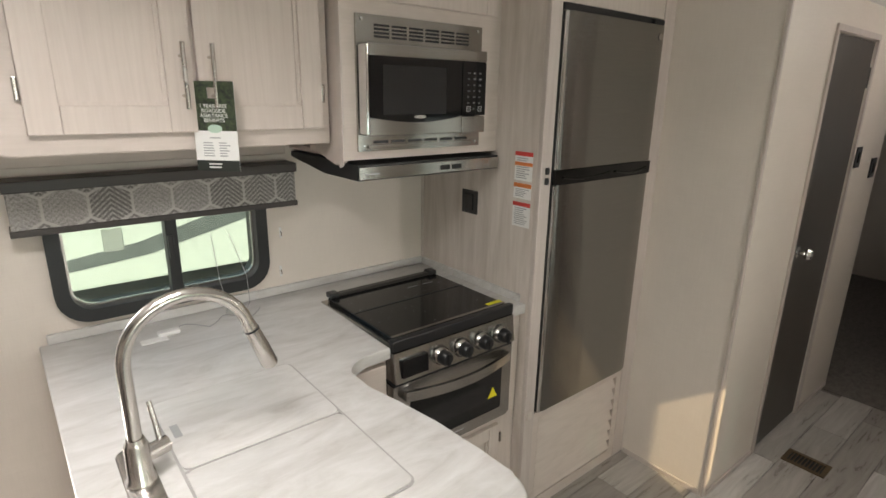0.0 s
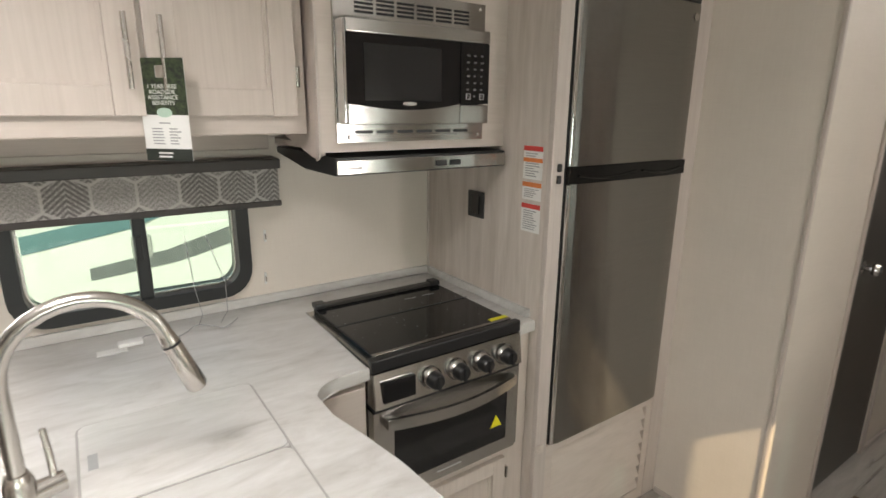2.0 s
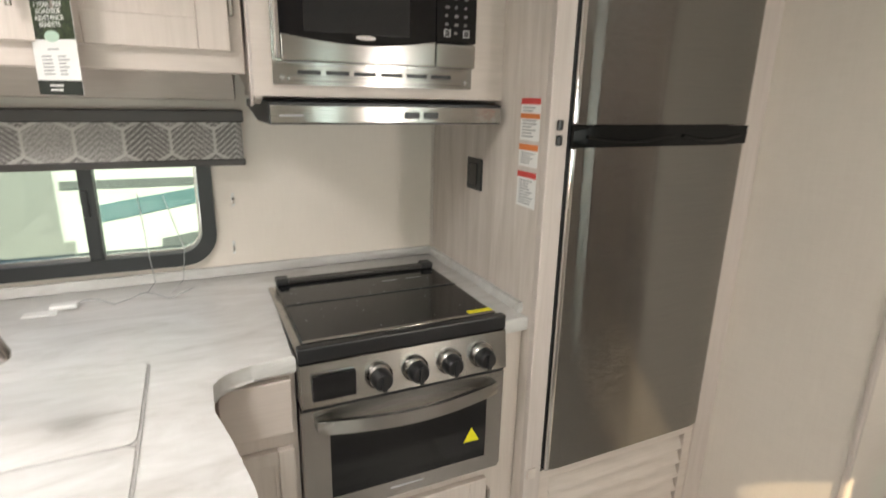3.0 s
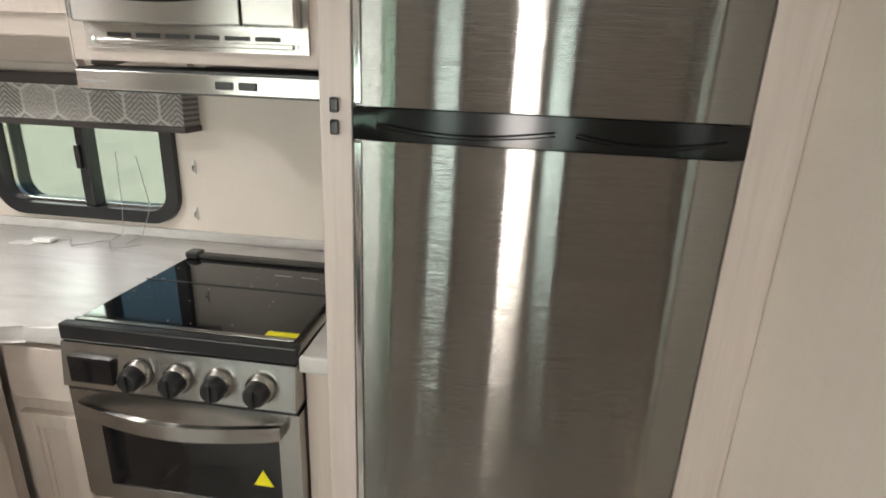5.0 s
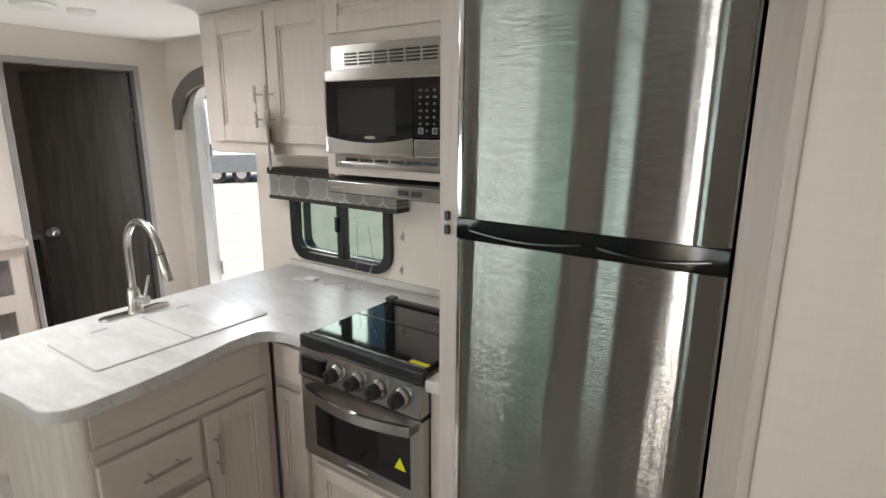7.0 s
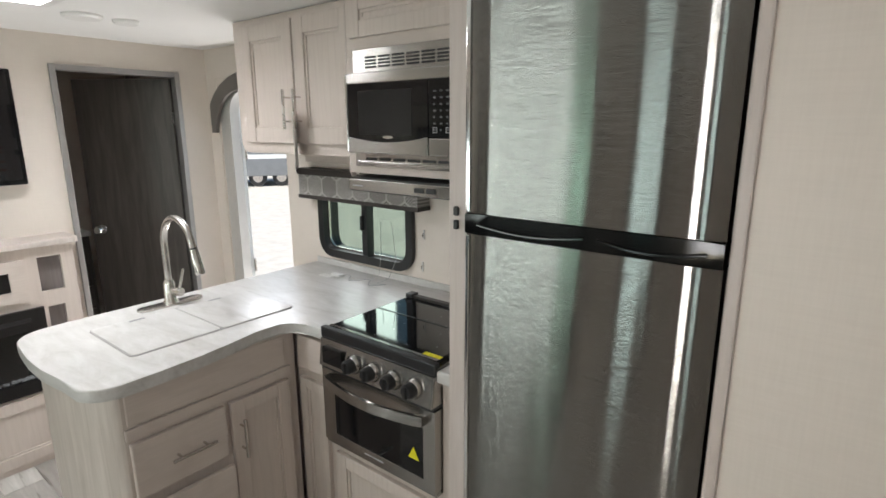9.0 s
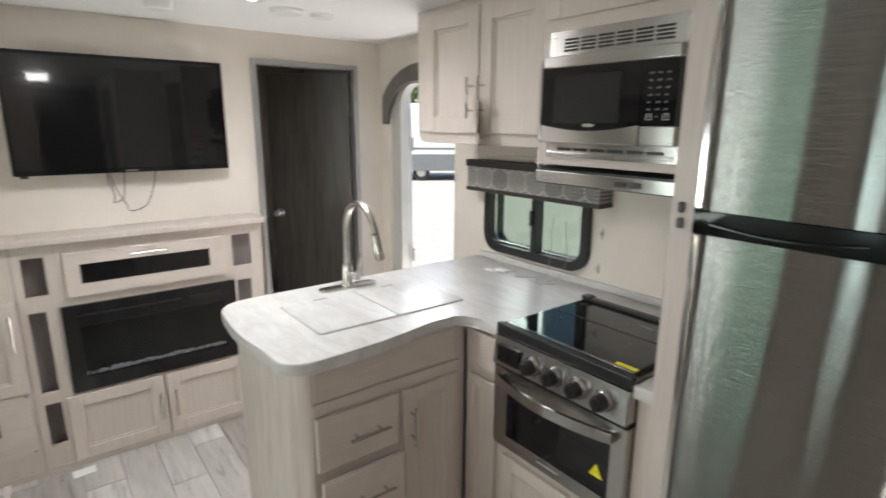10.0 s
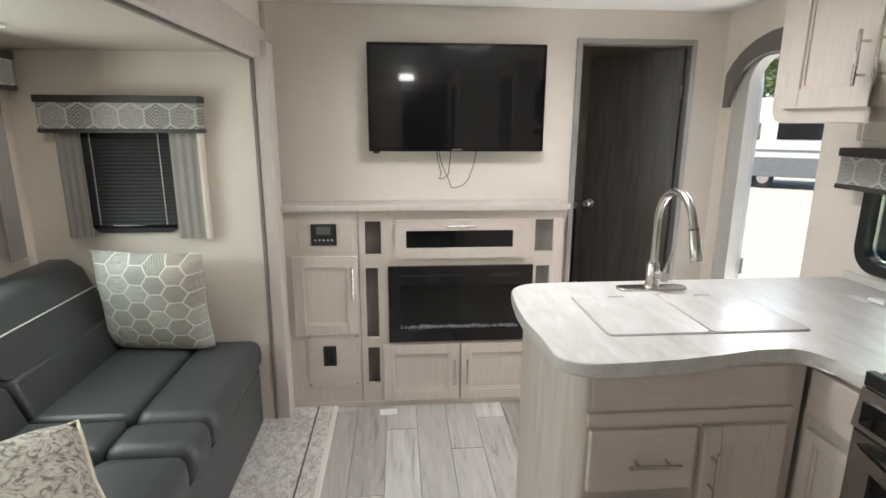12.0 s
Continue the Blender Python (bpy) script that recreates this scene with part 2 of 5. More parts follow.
def fleck_fabric(name, dark, light, cell=0.075, stretch=1.0, upright=True, warm=None):
    """Woven fabric with a pale honeycomb line and chevron flecks that change from cell to cell."""
    m = material(name, light, 0.85)

    def vmath(op, a, c=None):
        n = node(m, "ShaderNodeVectorMath")
        n.operation = op
        wire(m, a, n.inputs[0])
        if isinstance(c, tuple):
            n.inputs[1].default_value = c
        elif c is not None:
            wire(m, c, n.inputs[1])
        return n

    def smath(op, a, c):
        n = node(m, "ShaderNodeMath")
        n.operation = op
        for i, v in enumerate((a, c)):
            if isinstance(v, float):
                n.inputs[i].default_value = v
            else:
                wire(m, v, n.inputs[i])
        return n.outputs[0]

    tc = node(m, "ShaderNodeTexCoord")
    sep = node(m, "ShaderNodeSeparateXYZ")
    wire(m, tc.outputs["Object"], sep.inputs[0])
    comb = node(m, "ShaderNodeCombineXYZ")
    wire(m, sep.outputs["X"], comb.inputs[0 if upright else 1])
    wire(m, sep.outputs["Z"], comb.inputs[1 if upright else 0])
    p = vmath("MULTIPLY", comb.outputs[0], (1 / cell, 1 / (cell * stretch), 0.0)).outputs[0]
    p = vmath("ADD", p, (100.0, 173.2 + 0.236, 0.0)).outputs[0]
    a = vmath("SUBTRACT", vmath("MODULO", p, (1.0, 1.732, 1.0)).outputs[0], (0.5, 0.866, 0.0)).outputs[0]
    p2 = vmath("SUBTRACT", p, (0.5, 0.866, 0.0)).outputs[0]
    c = vmath("SUBTRACT", vmath("MODULO", p2, (1.0, 1.732, 1.0)).outputs[0], (0.5, 0.866, 0.0)).outputs[0]
    la, lc = vmath("LENGTH", a).outputs["Value"], vmath("LENGTH", c).outputs["Value"]
    pick = smath("LESS_THAN", la, lc)
    mx = node(m, "ShaderNodeMix")
    mx.data_type = "VECTOR"
    wire(m, pick, mx.inputs["Factor"])
    va = [i for i in mx.inputs if i.type == "VECTOR"]
    wire(m, c, [i for i in va if i.name == "A"][0])
    wire(m, a, [i for i in va if i.name == "B"][0])
    g = [o for o in mx.outputs if o.type == "VECTOR"][0]
    ag = node(m, "ShaderNodeSeparateXYZ")
    wire(m, vmath("ABSOLUTE", g).outputs[0], ag.inputs[0])
    d = smath("MAXIMUM", smath("ADD", smath("MULTIPLY", ag.outputs["X"], 0.5), smath("MULTIPLY", ag.outputs["Y"], 0.866)), ag.outputs["X"])
    line = ramp(m, d, [(0.0, (0, 0, 0)), (0.455, (0, 0, 0)), (0.475, (0.75, 0.75, 0.75))])
    cell_id = vmath("SUBTRACT", p, g).outputs[0]
    wn_ = node(m, "ShaderNodeTexWhiteNoise")
    wire(m, vmath("SNAP", vmath("ADD", cell_id, (0.05, 0.05, 0.0)).outputs[0], (0.5, 0.433, 1.0)).outputs[0], wn_.inputs["Vector"])
    chev = smath("ADD", smath("MULTIPLY", ag.outputs["X"], 0.9), smath("MULTIPLY", [o for o in node_sep(m, g).outputs][1], 1.0))
    wav = smath("SINE", smath("MULTIPLY", chev, 46.0), 0.0)
    dash = smath("SINE", smath("MULTIPLY", ag.outputs["X"], 44.0), 0.0)
    wav = smath("MULTIPLY", wav, smath("ADD", smath("MULTIPLY", dash, 0.35), 0.75))
    fuzz = noise_tex(m, coords(m, (1, 1, 1)), 260.0, 3.0)
    amp = smath("ADD", smath("MULTIPLY", wn_.outputs["Value"], 0.30), 0.06)
    fleck = smath("ADD", smath("MULTIPLY", wav, amp), smath("ADD", smath("MULTIPLY", fuzz, 1.1), smath("MULTIPLY", wn_.outputs["Value"], -0.22)))
    fleck = smath("ADD", fleck, 0.18)
    col = ramp(m, fleck, [(0.35, dark), (0.95, light)])
    if warm:
        tint = noise_tex(m, coords(m, (9, 1, 1.5)), 1.0, 1.0)
        streak = noise_tex(m, coords(m, (30, 30, 420)), 1.0, 2.0)
        col = mix(m, ramp(m, tint, [(0.42, (0, 0, 0)), (0.58, (0.8, 0.8, 0.8))]), col, ramp(m, fleck, [(0.35, tuple(x * 0.45 for x in warm)), (0.85, warm)]))
        col = mix(m, ramp(m, streak, [(0.50, (0, 0, 0)), (0.66, (0.55, 0.55, 0.55))]), col, tuple(x * 0.6 for x in dark))
    base(m, mix(m, line, col, tuple(min(1, x * 1.18) for x in light)))
    bump(m, fuzz, 0.4, 0.001)
    return m


def node_sep(m, v):
    n = node(m, "ShaderNodeSeparateXYZ")
    wire(m, v, n.inputs[0])
    return n


def carpet(name, dark, light):
    m = material(name, light, 0.95)
    v = coords(m, (1, 1, 1))
    a = noise_tex(m, coords(m, (1.0, 1.5, 1.5)), 22.0, 8.0, 0.85)
    b = noise_tex(m, v, 150.0, 3.0)
    base(m, mix(m, 0.5, ramp(m, a, [(0.40, dark), (0.56, light)]), ramp(m, b, [(0.3, dark), (0.7, light)])))
    bump(m, b, 0.6, 0.004)
    return m


M_COUNTER = counter_material()
M_PLANK = plank_material()
M_VALANCE = fleck_fabric("valance_fabric", (0.15, 0.142, 0.135), (0.44, 0.42, 0.40), 0.105)
M_PILLOW = fleck_fabric("pillow_fabric", (0.20, 0.225, 0.215), (0.60, 0.59, 0.555), 0.080, 1.15, False, (0.50, 0.43, 0.36))
M_RUG = carpet("mottled_carpet", (0.26, 0.215, 0.19), (0.80, 0.765, 0.73))
M_CURTAIN = plain("taupe_curtain", (0.26, 0.24, 0.225), 0.8, 0, 300, 0.1, 0.2)
M_GRATE = plain("brown_vent_metal", (0.13, 0.09, 0.05), 0.5, 0.3)
M_ASPHALT = plain("pale_concrete_lot", (0.40, 0.385, 0.36), 0.9, 0, 40, 0.15, 0.4)
M_FIBRE = plain("white_trailer_skin", (0.70, 0.72, 0.71), 0.3, 0, 20, 0.02)
M_GREYSKIN = plain("grey_trailer_skin", (0.16, 0.17, 0.18), 0.35)
M_TYRE = plain("tyre_rubber", (0.02, 0.02, 0.02), 0.8)
M_LEAF = plain("leaf_green", (0.07, 0.11, 0.03), 0.6, 0, 5, 0.4)
M_BARK = plain("bark", (0.12, 0.09, 0.07), 0.9)

# ---------------------------------------------------------------- builders


def thing(name, at=(0, 0, 0), rz=0, label="", category="", group="", kind=""):
    ob = new(name)
    ob.empty_display_size = 0.05
    ob.matrix_world = pose(*at, 0, 0, rz)
    return tagged(ob, label, category, group, kind)


def part(name, bm, mat, parent=None, label="", smooth=False):
    bmesh.ops.recalc_face_normals(bm, faces=bm.faces)
    me = bpy.data.meshes.new(name)
    bm.to_mesh(me)
    bm.free()
    me.materials.append(mat)
    if smooth:
        for p in me.polygons:
            p.use_smooth = True
        me.set_sharp_from_angle(angle=radians(40))
    ob = new(name, me)
    ob.parent = parent
    if label:
        ob["label"] = label
    return ob


def box(bm, x0, x1, y0, y1, z0, z1, bevel=0.0, seg=2):
    r = bmesh.ops.create_cube(bm, size=1.0)
    vs = r["verts"]
    for v in vs:
        v.co = Vector((x0 + (v.co.x + 0.5) * (x1 - x0), y0 + (v.co.y + 0.5) * (y1 - y0), z0 + (v.co.z + 0.5) * (z1 - z0)))
    if bevel:
        es = list({e for v in vs for e in v.link_edges})
        bmesh.ops.bevel(bm, geom=es, offset=bevel, segments=seg, affect="EDGES", profile=0.6)
    return bm


def boxes(*specs):
    bm = bmesh.new()
    for s in specs:
        box(bm, *s)
    return bm


def prism(bm, pts, a, b, axis="y", bevel=0.0):
    """Extrudes a 2D outline between a and b along an axis; the outline lies in the other two axes, in order."""
    def put(p, h):
        return {"y": (p[0], h, p[1]), "z": (p[0], p[1], h), "x": (h, p[0], p[1])}[axis]
    lo = [bm.verts.new(put(p, a)) for p in pts]
    hi = [bm.verts.new(put(p, b)) for p in pts]
    n = len(pts)
    f = [bm.faces.new(lo), bm.faces.new(list(reversed(hi)))]
    side = [bm.faces.new((lo[i], hi[i], hi[(i + 1) % n], lo[(i + 1) % n])) for i in range(n)]
    if bevel:
        es = list({e for g in f for e in g.edges})
        bmesh.ops.bevel(bm, geom=es, offset=bevel, segments=3, affect="EDGES", profile=0.5)
    return bm


def round_rect(x0, x1, z0, z1, r, n=6):
    pts = []
    for cx, cz, a0 in ((x1 - r, z1 - r, 0), (x0 + r, z1 - r, 90), (x0 + r, z0 + r, 180), (x1 - r, z0 + r, 270)):
        for i in range(n + 1):
            a = radians(a0 + 90 * i / n)
            pts.append((cx + r * math.cos(a), cz + r * math.sin(a)))
    return pts


def ring(bm, outer, inner, a, b, axis="y"):
    """A frame between two outlines with as many points each."""
    def put(p, h):
        return {"y": (p[0], h, p[1]), "z": (p[0], p[1], h), "x": (h, p[0], p[1])}[axis]
    n = len(outer)
    rows = [[bm.verts.new(put(p, h)) for p in o] for o, h in ((outer, a), (outer, b), (inner, b), (inner, a))]
    for k in range(4):
        r0, r1 = rows[k], rows[(k + 1) % 4]
        for i in range(n):
            bm.faces.new((r0[i], r0[(i + 1) % n], r1[(i + 1) % n], r1[i]))
    return bm


def tube(bm, pts, r, n=10, cap=True):
    """Sweeps a circle along points; r is one radius or one a point."""
    pts = [Vector(p) for p in pts]
    rad = r if isinstance(r, (list, tuple)) else [r] * len(pts)
    up = Vector((0.123, 0.456, 0.881))
    rows = []
    for i, p in enumerate(pts):
        d = (pts[min(i + 1, len(pts) - 1)] - pts[max(i - 1, 0)]).normalized()
        u = (up - d * up.dot(d)).normalized()
        up = u
        w = d.cross(u)
        rows.append([bm.verts.new(p + rad[i] * (math.cos(t) * u + math.sin(t) * w)) for t in (2 * math.pi * k / n for k in range(n))])
    for a, b in zip(rows, rows[1:]):
        for k in range(n):
            bm.faces.new((a[k], a[(k + 1) % n], b[(k + 1) % n], b[k]))
    if cap:
        bm.faces.new(list(reversed(rows[0])))
        bm.faces.new(rows[-1])
    return bm


def lathe(bm, profile, centre, axis="z", n=24):
    """Turns (radius, height) pairs round an axis through centre."""
    rows = []
    for r, h in profile:
        row = []
        for k in range(n):
            t = 2 * math.pi * k / n
            c, s = r * math.cos(t), r * math.sin(t)
            o = {"z": (c, s, h), "y": (c, h, s), "x": (h, c, s)}[axis]
            row.append(bm.verts.new(Vector(centre) + Vector(o)))
        rows.append(row)
    for a, b in zip(rows, rows[1:]):
        for k in range(n):
            bm.faces.new((a[k], a[(k + 1) % n], b[(k + 1) % n], b[k]))
    bm.faces.new(rows[0])
    bm.faces.new(list(reversed(rows[-1])))
    return bm


def wall_mesh(u0, u1, z0, z1, holes, a, b, axis):
    """A slab wall in u and z with rectangular holes, from a to b along axis."""
    us = sorted({u0, u1, *[h[0] for h in holes], *[h[1] for h in holes]})
    zs = sorted({z0, z1, *[h[2] for h in holes], *[h[3] for h in holes]})
    bm = bmesh.new()
    for i in range(len(us) - 1):
        for j in range(len(zs) - 1):
            cu, cz = (us[i] + us[i + 1]) / 2, (zs[j] + zs[j + 1]) / 2
            if any(h[0] < cu < h[1] and h[2] < cz < h[3] for h in holes):
                continue
            if axis == "y":
                box(bm, us[i], us[i + 1], a, b, zs[j], zs[j + 1])
            else:
                box(bm, a, b, us[i], us[i + 1], zs[j], zs[j + 1])
    bmesh.ops.remove_doubles(bm, verts=bm.verts, dist=0.0001)
    dup = [f for f in bm.faces if not all(e.is_manifold or len(e.link_faces) <= 2 for e in f.edges)]
    seen = {}
    for f in bm.faces:
        seen.setdefault(tuple(round(c, 4) for c in f.calc_center_median()), []).append(f)
    bmesh.ops.delete(bm, geom=[f for fs in seen.values() if len(fs) > 1 for f in fs], context="FACES_ONLY")
    return bm


def bar_handle(parent, x, z, length, y, upright=True, mat=None, name="handle"):
    """A round bar pull on two posts, on a front that faces -y at depth y."""
    bm = bmesh.new()
    h = length / 2
    if upright:
        tube(bm, [(x, y - 0.032, z - h), (x, y - 0.032, z + h)], 0.0055, 10)
        for s in (-0.6, 0.6):
            tube(bm, [(x, y, z + s * h), (x, y - 0.032, z + s * h)], 0.004, 8)
    else:
        tube(bm, [(x - h, y - 0.032, z), (x + h, y - 0.032, z)], 0.0055, 10)
        for s in (-0.6, 0.6):
            tube(bm, [(x + s * h, y, z), (x + s * h, y - 0.032, z)], 0.004, 8)
    return part(name, bm, mat or M_NICKEL, parent, "brushed nickel bar pull", True)


def shaker_door(parent, x0, x1, z0, z1, y, rail=0.055, thick=0.019, name="door", mat=None):
    """A framed door with a recessed panel on a front that faces -y at depth y."""
    r = rail
    fr = bmesh.new()
    yf = y - thick
    box(fr, x0, x0 + r, yf, y, z0, z1, 0.003)
    box(fr, x1 - r, x1, yf, y, z0, z1, 0.003)
    box(fr, x0 + r, x1 - r, yf + 0.0006, y, z1 - r, z1, 0.003)
    box(fr, x0 + r, x1 - r, yf + 0.0006, y, z0, z0 + r, 0.003)
    d = part(name, fr, mat or M_CAB, parent)
    pn = bmesh.new()
    o = round_rect(x0 + r - 0.001, x1 - r + 0.001, z0 + r - 0.001, z1 - r + 0.001, 0.002, 1)
    i = round_rect(x0 + r + 0.009, x1 - r - 0.009, z0 + r + 0.009, z1 - r - 0.009, 0.002, 1)
    ring(pn, o, i, y - 0.0105, y - 0.004)
    box(pn, x0 + r + 0.004, x1 - r - 0.004, y - 0.0055, y - 0.001, z0 + r + 0.004, z1 - r - 0.004)
    part("panel", pn, mat or M_CAB, d)
    return d


def slab_front(parent, x0, x1, z0, z1, y, name="drawer_front", mat=None, edge=0.006):
    bm = bmesh.new()
    box(bm, x0, x1, y - 0.019, y, z0, z1, edge, 3)
    return part(name, bm, mat or M_CABX, parent)


def text_bars(parent, x0, x1, z0, z1, y, rows, mat, name="print_line", rng=None, depth=0.0004):
    """Rows of unreadable print as thin bars, joined."""
    bm = bmesh.new()
    rng = rng or random.Random(5)
    h = (z1 - z0) / rows
    for i in range(rows):
        zz = z1 - (i + 0.5) * h
        w = (x1 - x0) * rng.uniform(0.6, 1.0)
        box(bm, x0, x0 + w, y - depth, y, zz - h * 0.22, zz + h * 0.22)
    return part(name, bm, mat, parent)


def lettering(parent, words, size, m, mat, name="lettering", align="CENTER"):
    cu = bpy.data.curves.new(name, "FONT")
    cu.body, cu.size, cu.align_x, cu.extrude = words, size, align, 0.0002
    cu.space_line = 0.9
    cu.materials.append(mat)
    ob = new(name, cu)
    ob.parent = parent
    ob.matrix_local = m
    return ob


# ---------------------------------------------------------------- the shell
H = 2.02        # ceiling
YW = -2.31      # wall with the slide-out
YS = -3.32      # far wall of the slide-out
HS = 1.765       # slide-out ceiling
X_END = 7.2

floor = part("floor", boxes((-0.10, X_END, YW - 0.05, 0.07, -0.10, -0.006), (0.2, 2.03, YS - 0.06, YW - 0.0505, -0.10, -0.006)), M_SLOT)
tagged(floor, "grey wood-look vinyl plank floor", "floor", kind="structure")
ceil = part("ceiling", boxes((-0.1, 0.74, YW - 0.05, 0.07, H, H + 0.06), (1.12, X_END, YW - 0.05, 0.07, H, H + 0.06), (0.74, 1.12, YW - 0.05, -1.37, H, H + 0.06), (0.74, 1.12, -0.99, 0.07, H, H + 0.06)), M_CEIL)
tagged(ceil, "white smooth vinyl ceiling", "ceiling", kind="structure")
wn_ = part("wall_north", wall_mesh(-0.1, X_END, -0.1, H, [(0.10, 0.725, 0.0, 1.86), (1.015, 1.58, 0.99, 1.34)], 0.0, 0.07, "y"), M_WALL)
tagged(wn_, "beige linen-textured vinyl wall beside the entry door", "wall", kind="structure")
wt = part("wall_west", wall_mesh(YW - 0.1, 0.0, -0.1, H, [(-0.757, -0.187, 0.0, 1.858)], -0.06, 0.0, "x"), M_WALL)
tagged(wt, "beige linen-textured vinyl wall behind the television", "wall", kind="structure")
ws = part("wall_south", wall_mesh(-0.1, X_END, -0.1, H, [(0.195, 1.97, 0.0, HS), (2.197, 2.333, 0.95, 1.50), (2.517, 2.693, 0.95, 1.50), (2.737, 2.853, 0.95, 1.50), (3.30, 3.72, 0.95, 1.48)], YW - 0.05, YW, "y"), M_WALL)
tagged(ws, "beige wall with a wide slide-out opening", "wall", kind="structure")
so = part("wall_slide_far", wall_mesh(0.20, 2.03, -0.1, HS + 0.1, [(0.52, 1.72, 0.93, 1.58)], YS - 0.06, YS, "y"), M_WALL)
tagged(so, "beige slide-out wall with windows", "wall", kind="structure")
se = part("wall_slide_end", wall_mesh(YS, YW - 0.001, -0.1, HS + 0.1, [(-3.030, -2.686, 1.00, 1.45)], 0.20, 0.25, "x"), M_WALL)
tagged(se, "beige slide-out end wall with a small window", "wall", kind="structure")
sr = part("wall_slide_other_end", boxes((1.98, 2.03, YS, YW - 0.052, -0.1, HS + 0.1)), M_WALL)
tagged(sr, "beige slide-out end wall", "wall", kind="structure")
# the slide-out ceiling's shade is mixed into this darker beige
sc = part("ceiling_slide", boxes((0.2505, 1.98, YS, YW - 0.052, HS, HS + 0.05)), plain("shaded_slide_ceiling", (0.45, 0.395, 0.34), 0.45, 0, 60, 0.03))
tagged(sc, "off-white slide-out ceiling panel, coloured darker for its shade", "ceiling", kind="structure")

# rest of the trailer: bath block beside the hallway and the bedroom
wb = part("wall_bath_side", boxes((3.010, 3.060, -0.990, 0.0, 0, H)), M_WALL)
tagged(wb, "beige linen-textured partition beside the refrigerator", "wall", kind="structure")
wh = part("wall_hall", wall_mesh(3.010, 4.53, 0, H, [(3.50, 4.03, 0.0, 1.88)], -1.035, -0.990, "y"), M_WALL)
tagged(wh, "beige hallway wall with a dark door", "wall", kind="structure")
we = part("wall_bath_back", boxes((4.48, 4.53, -0.955, 0.0, 0, H)), M_WALL)
tagged(we, "beige bedroom partition", "wall", kind="structure")
wx = part("wall_east", boxes((X_END, X_END + 0.06, YW - 0.1, 0.1, -0.1, H)), M_WALL)
tagged(wx, "beige bedroom end wall", "wall", kind="structure")
wp = part("wall_bedroom_partition", boxes((4.53, 4.57, YW, -1.62, 0, H), (4.53, 4.57, -1.62, -0.957, 1.98, H)), M_WALL)
tagged(wp, "beige bedroom partition with an open doorway", "wall", kind="structure")
ct = part("trim_bath_corner", boxes((3.004, 3.018, -1.042, -1.028, 0, H, 0.003)), M_TRIM)
tagged(ct, "slim greige corner trim", "trim", kind="structure")
bs = part("baseboard", boxes((3.002, 3.0095, -1.022, -0.650, 0, 0.022, 0.002), (3.022, 3.47, -1.044, -1.0355, 0, 0.022, 0.002), (4.06, 4.5, -1.044, -1.0355, 0, 0.022, 0.002)), M_TRIM)
tagged(bs, "slim greige base trim", "baseboard", kind="structure")
hc = part("trim_bedroom_header", boxes((4.50, 4.60, -1.62, -0.957, 1.95, 1.985, 0.004)), M_WHITE)
tagged(hc, "white ceiling trim over the bedroom doorway", "trim", kind="structure")

# slide-out trim: posts and header
st = bmesh.new()
box(st, 0.13, 0.252, -2.296, -2.235, 0.0, HS + 0.05, 0.006)
t1 = tagged(part("trim_slide_post", st, M_TRIM), "greige wood post at the slide-out edge", "trim", kind="structure")
st = bmesh.new()
box(st, 0.13, 2.04, -2.302, -2.262, HS - 0.02, HS + 0.11, 0.006)
t2 = tagged(part("trim_slide_header", st, M_TRIM), "greige wood header over the slide-out opening", "trim", kind="structure")
st = bmesh.new()
box(st, 0.27, 1.97, -2.325, -2.305, HS - 0.028, HS - 0.004, 0.004)
box(st, 0.2505, 0.258, -2.3105, -2.2965, 0.0, HS - 0.03, 0.002)
t3 = tagged(part("trim_slide_seal", st, M_SLOT), "dark rubber seal along the slide-out", "trim", kind="structure")
st = bmesh.new()
box(st, 0.0, 0.022, -2.309, -2.285, 1.14, H, 0.003)
t4 = tagged(part("trim_wall_corner", st, M_TRIM), "slim greige trim in the wall corner", "trim", kind="structure")

# ---------------------------------------------------------------- closet door in the west wall
fr = bmesh.new()
for y0, y1, z0, z1 in ((-0.780, -0.754, 0, 1.884), (-0.190, -0.164, 0, 1.884), (-0.754, -0.190, 1.857, 1.884)):
    box(fr, -0.06, 0.016, y0, y1, z0, z1, 0.003)
df = tagged(part("door_frame", fr, plain("grey_aluminium_trim", (0.36, 0.35, 0.34), 0.4, 0.6)), "grey metal door frame", "door frame", kind="structure")
cd = thing("closet_door", (-0.030, -0.196, 0), -53, "charcoal wood-grain closet door, standing ajar, with a chrome knob", "door")
part("leaf", boxes((-0.017, 0.017, -0.556, -0.002, 0.012, 1.850, 0.003)), M_DARKDOOR, cd)
kb = bmesh.new()
lathe(kb, [(0.026, 0.0), (0.026, 0.006), (0.011, 0.010), (0.011, 0.028), (0.020, 0.034), (0.024, 0.046), (0.018, 0.058), (0.004, 0.060)], (0.017, -0.492, 1.00), "x", 20)
part("knob", kb, M_CHROME, cd, "round chrome knob", True)
for zz in (0.30, 1.60):
    part("hinge", boxes((0.006, 0.022, -0.003, 0.004, zz, zz + 0.07)), M_CHROME, cd)
cw = part("wall_closet", boxes((-1.14, -1.10, -1.39, 0.07, -0.1, H), (-1.0995, -0.0605, -1.39, -1.35, -0.1, H), (-1.0995, -0.1005, 0.001, 0.07, -0.1, H)), M_WALL)
tagged(cw, "beige vinyl walls of the small closet room", "wall", kind="structure")
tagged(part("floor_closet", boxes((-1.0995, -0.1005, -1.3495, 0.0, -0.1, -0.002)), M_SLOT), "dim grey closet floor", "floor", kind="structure")
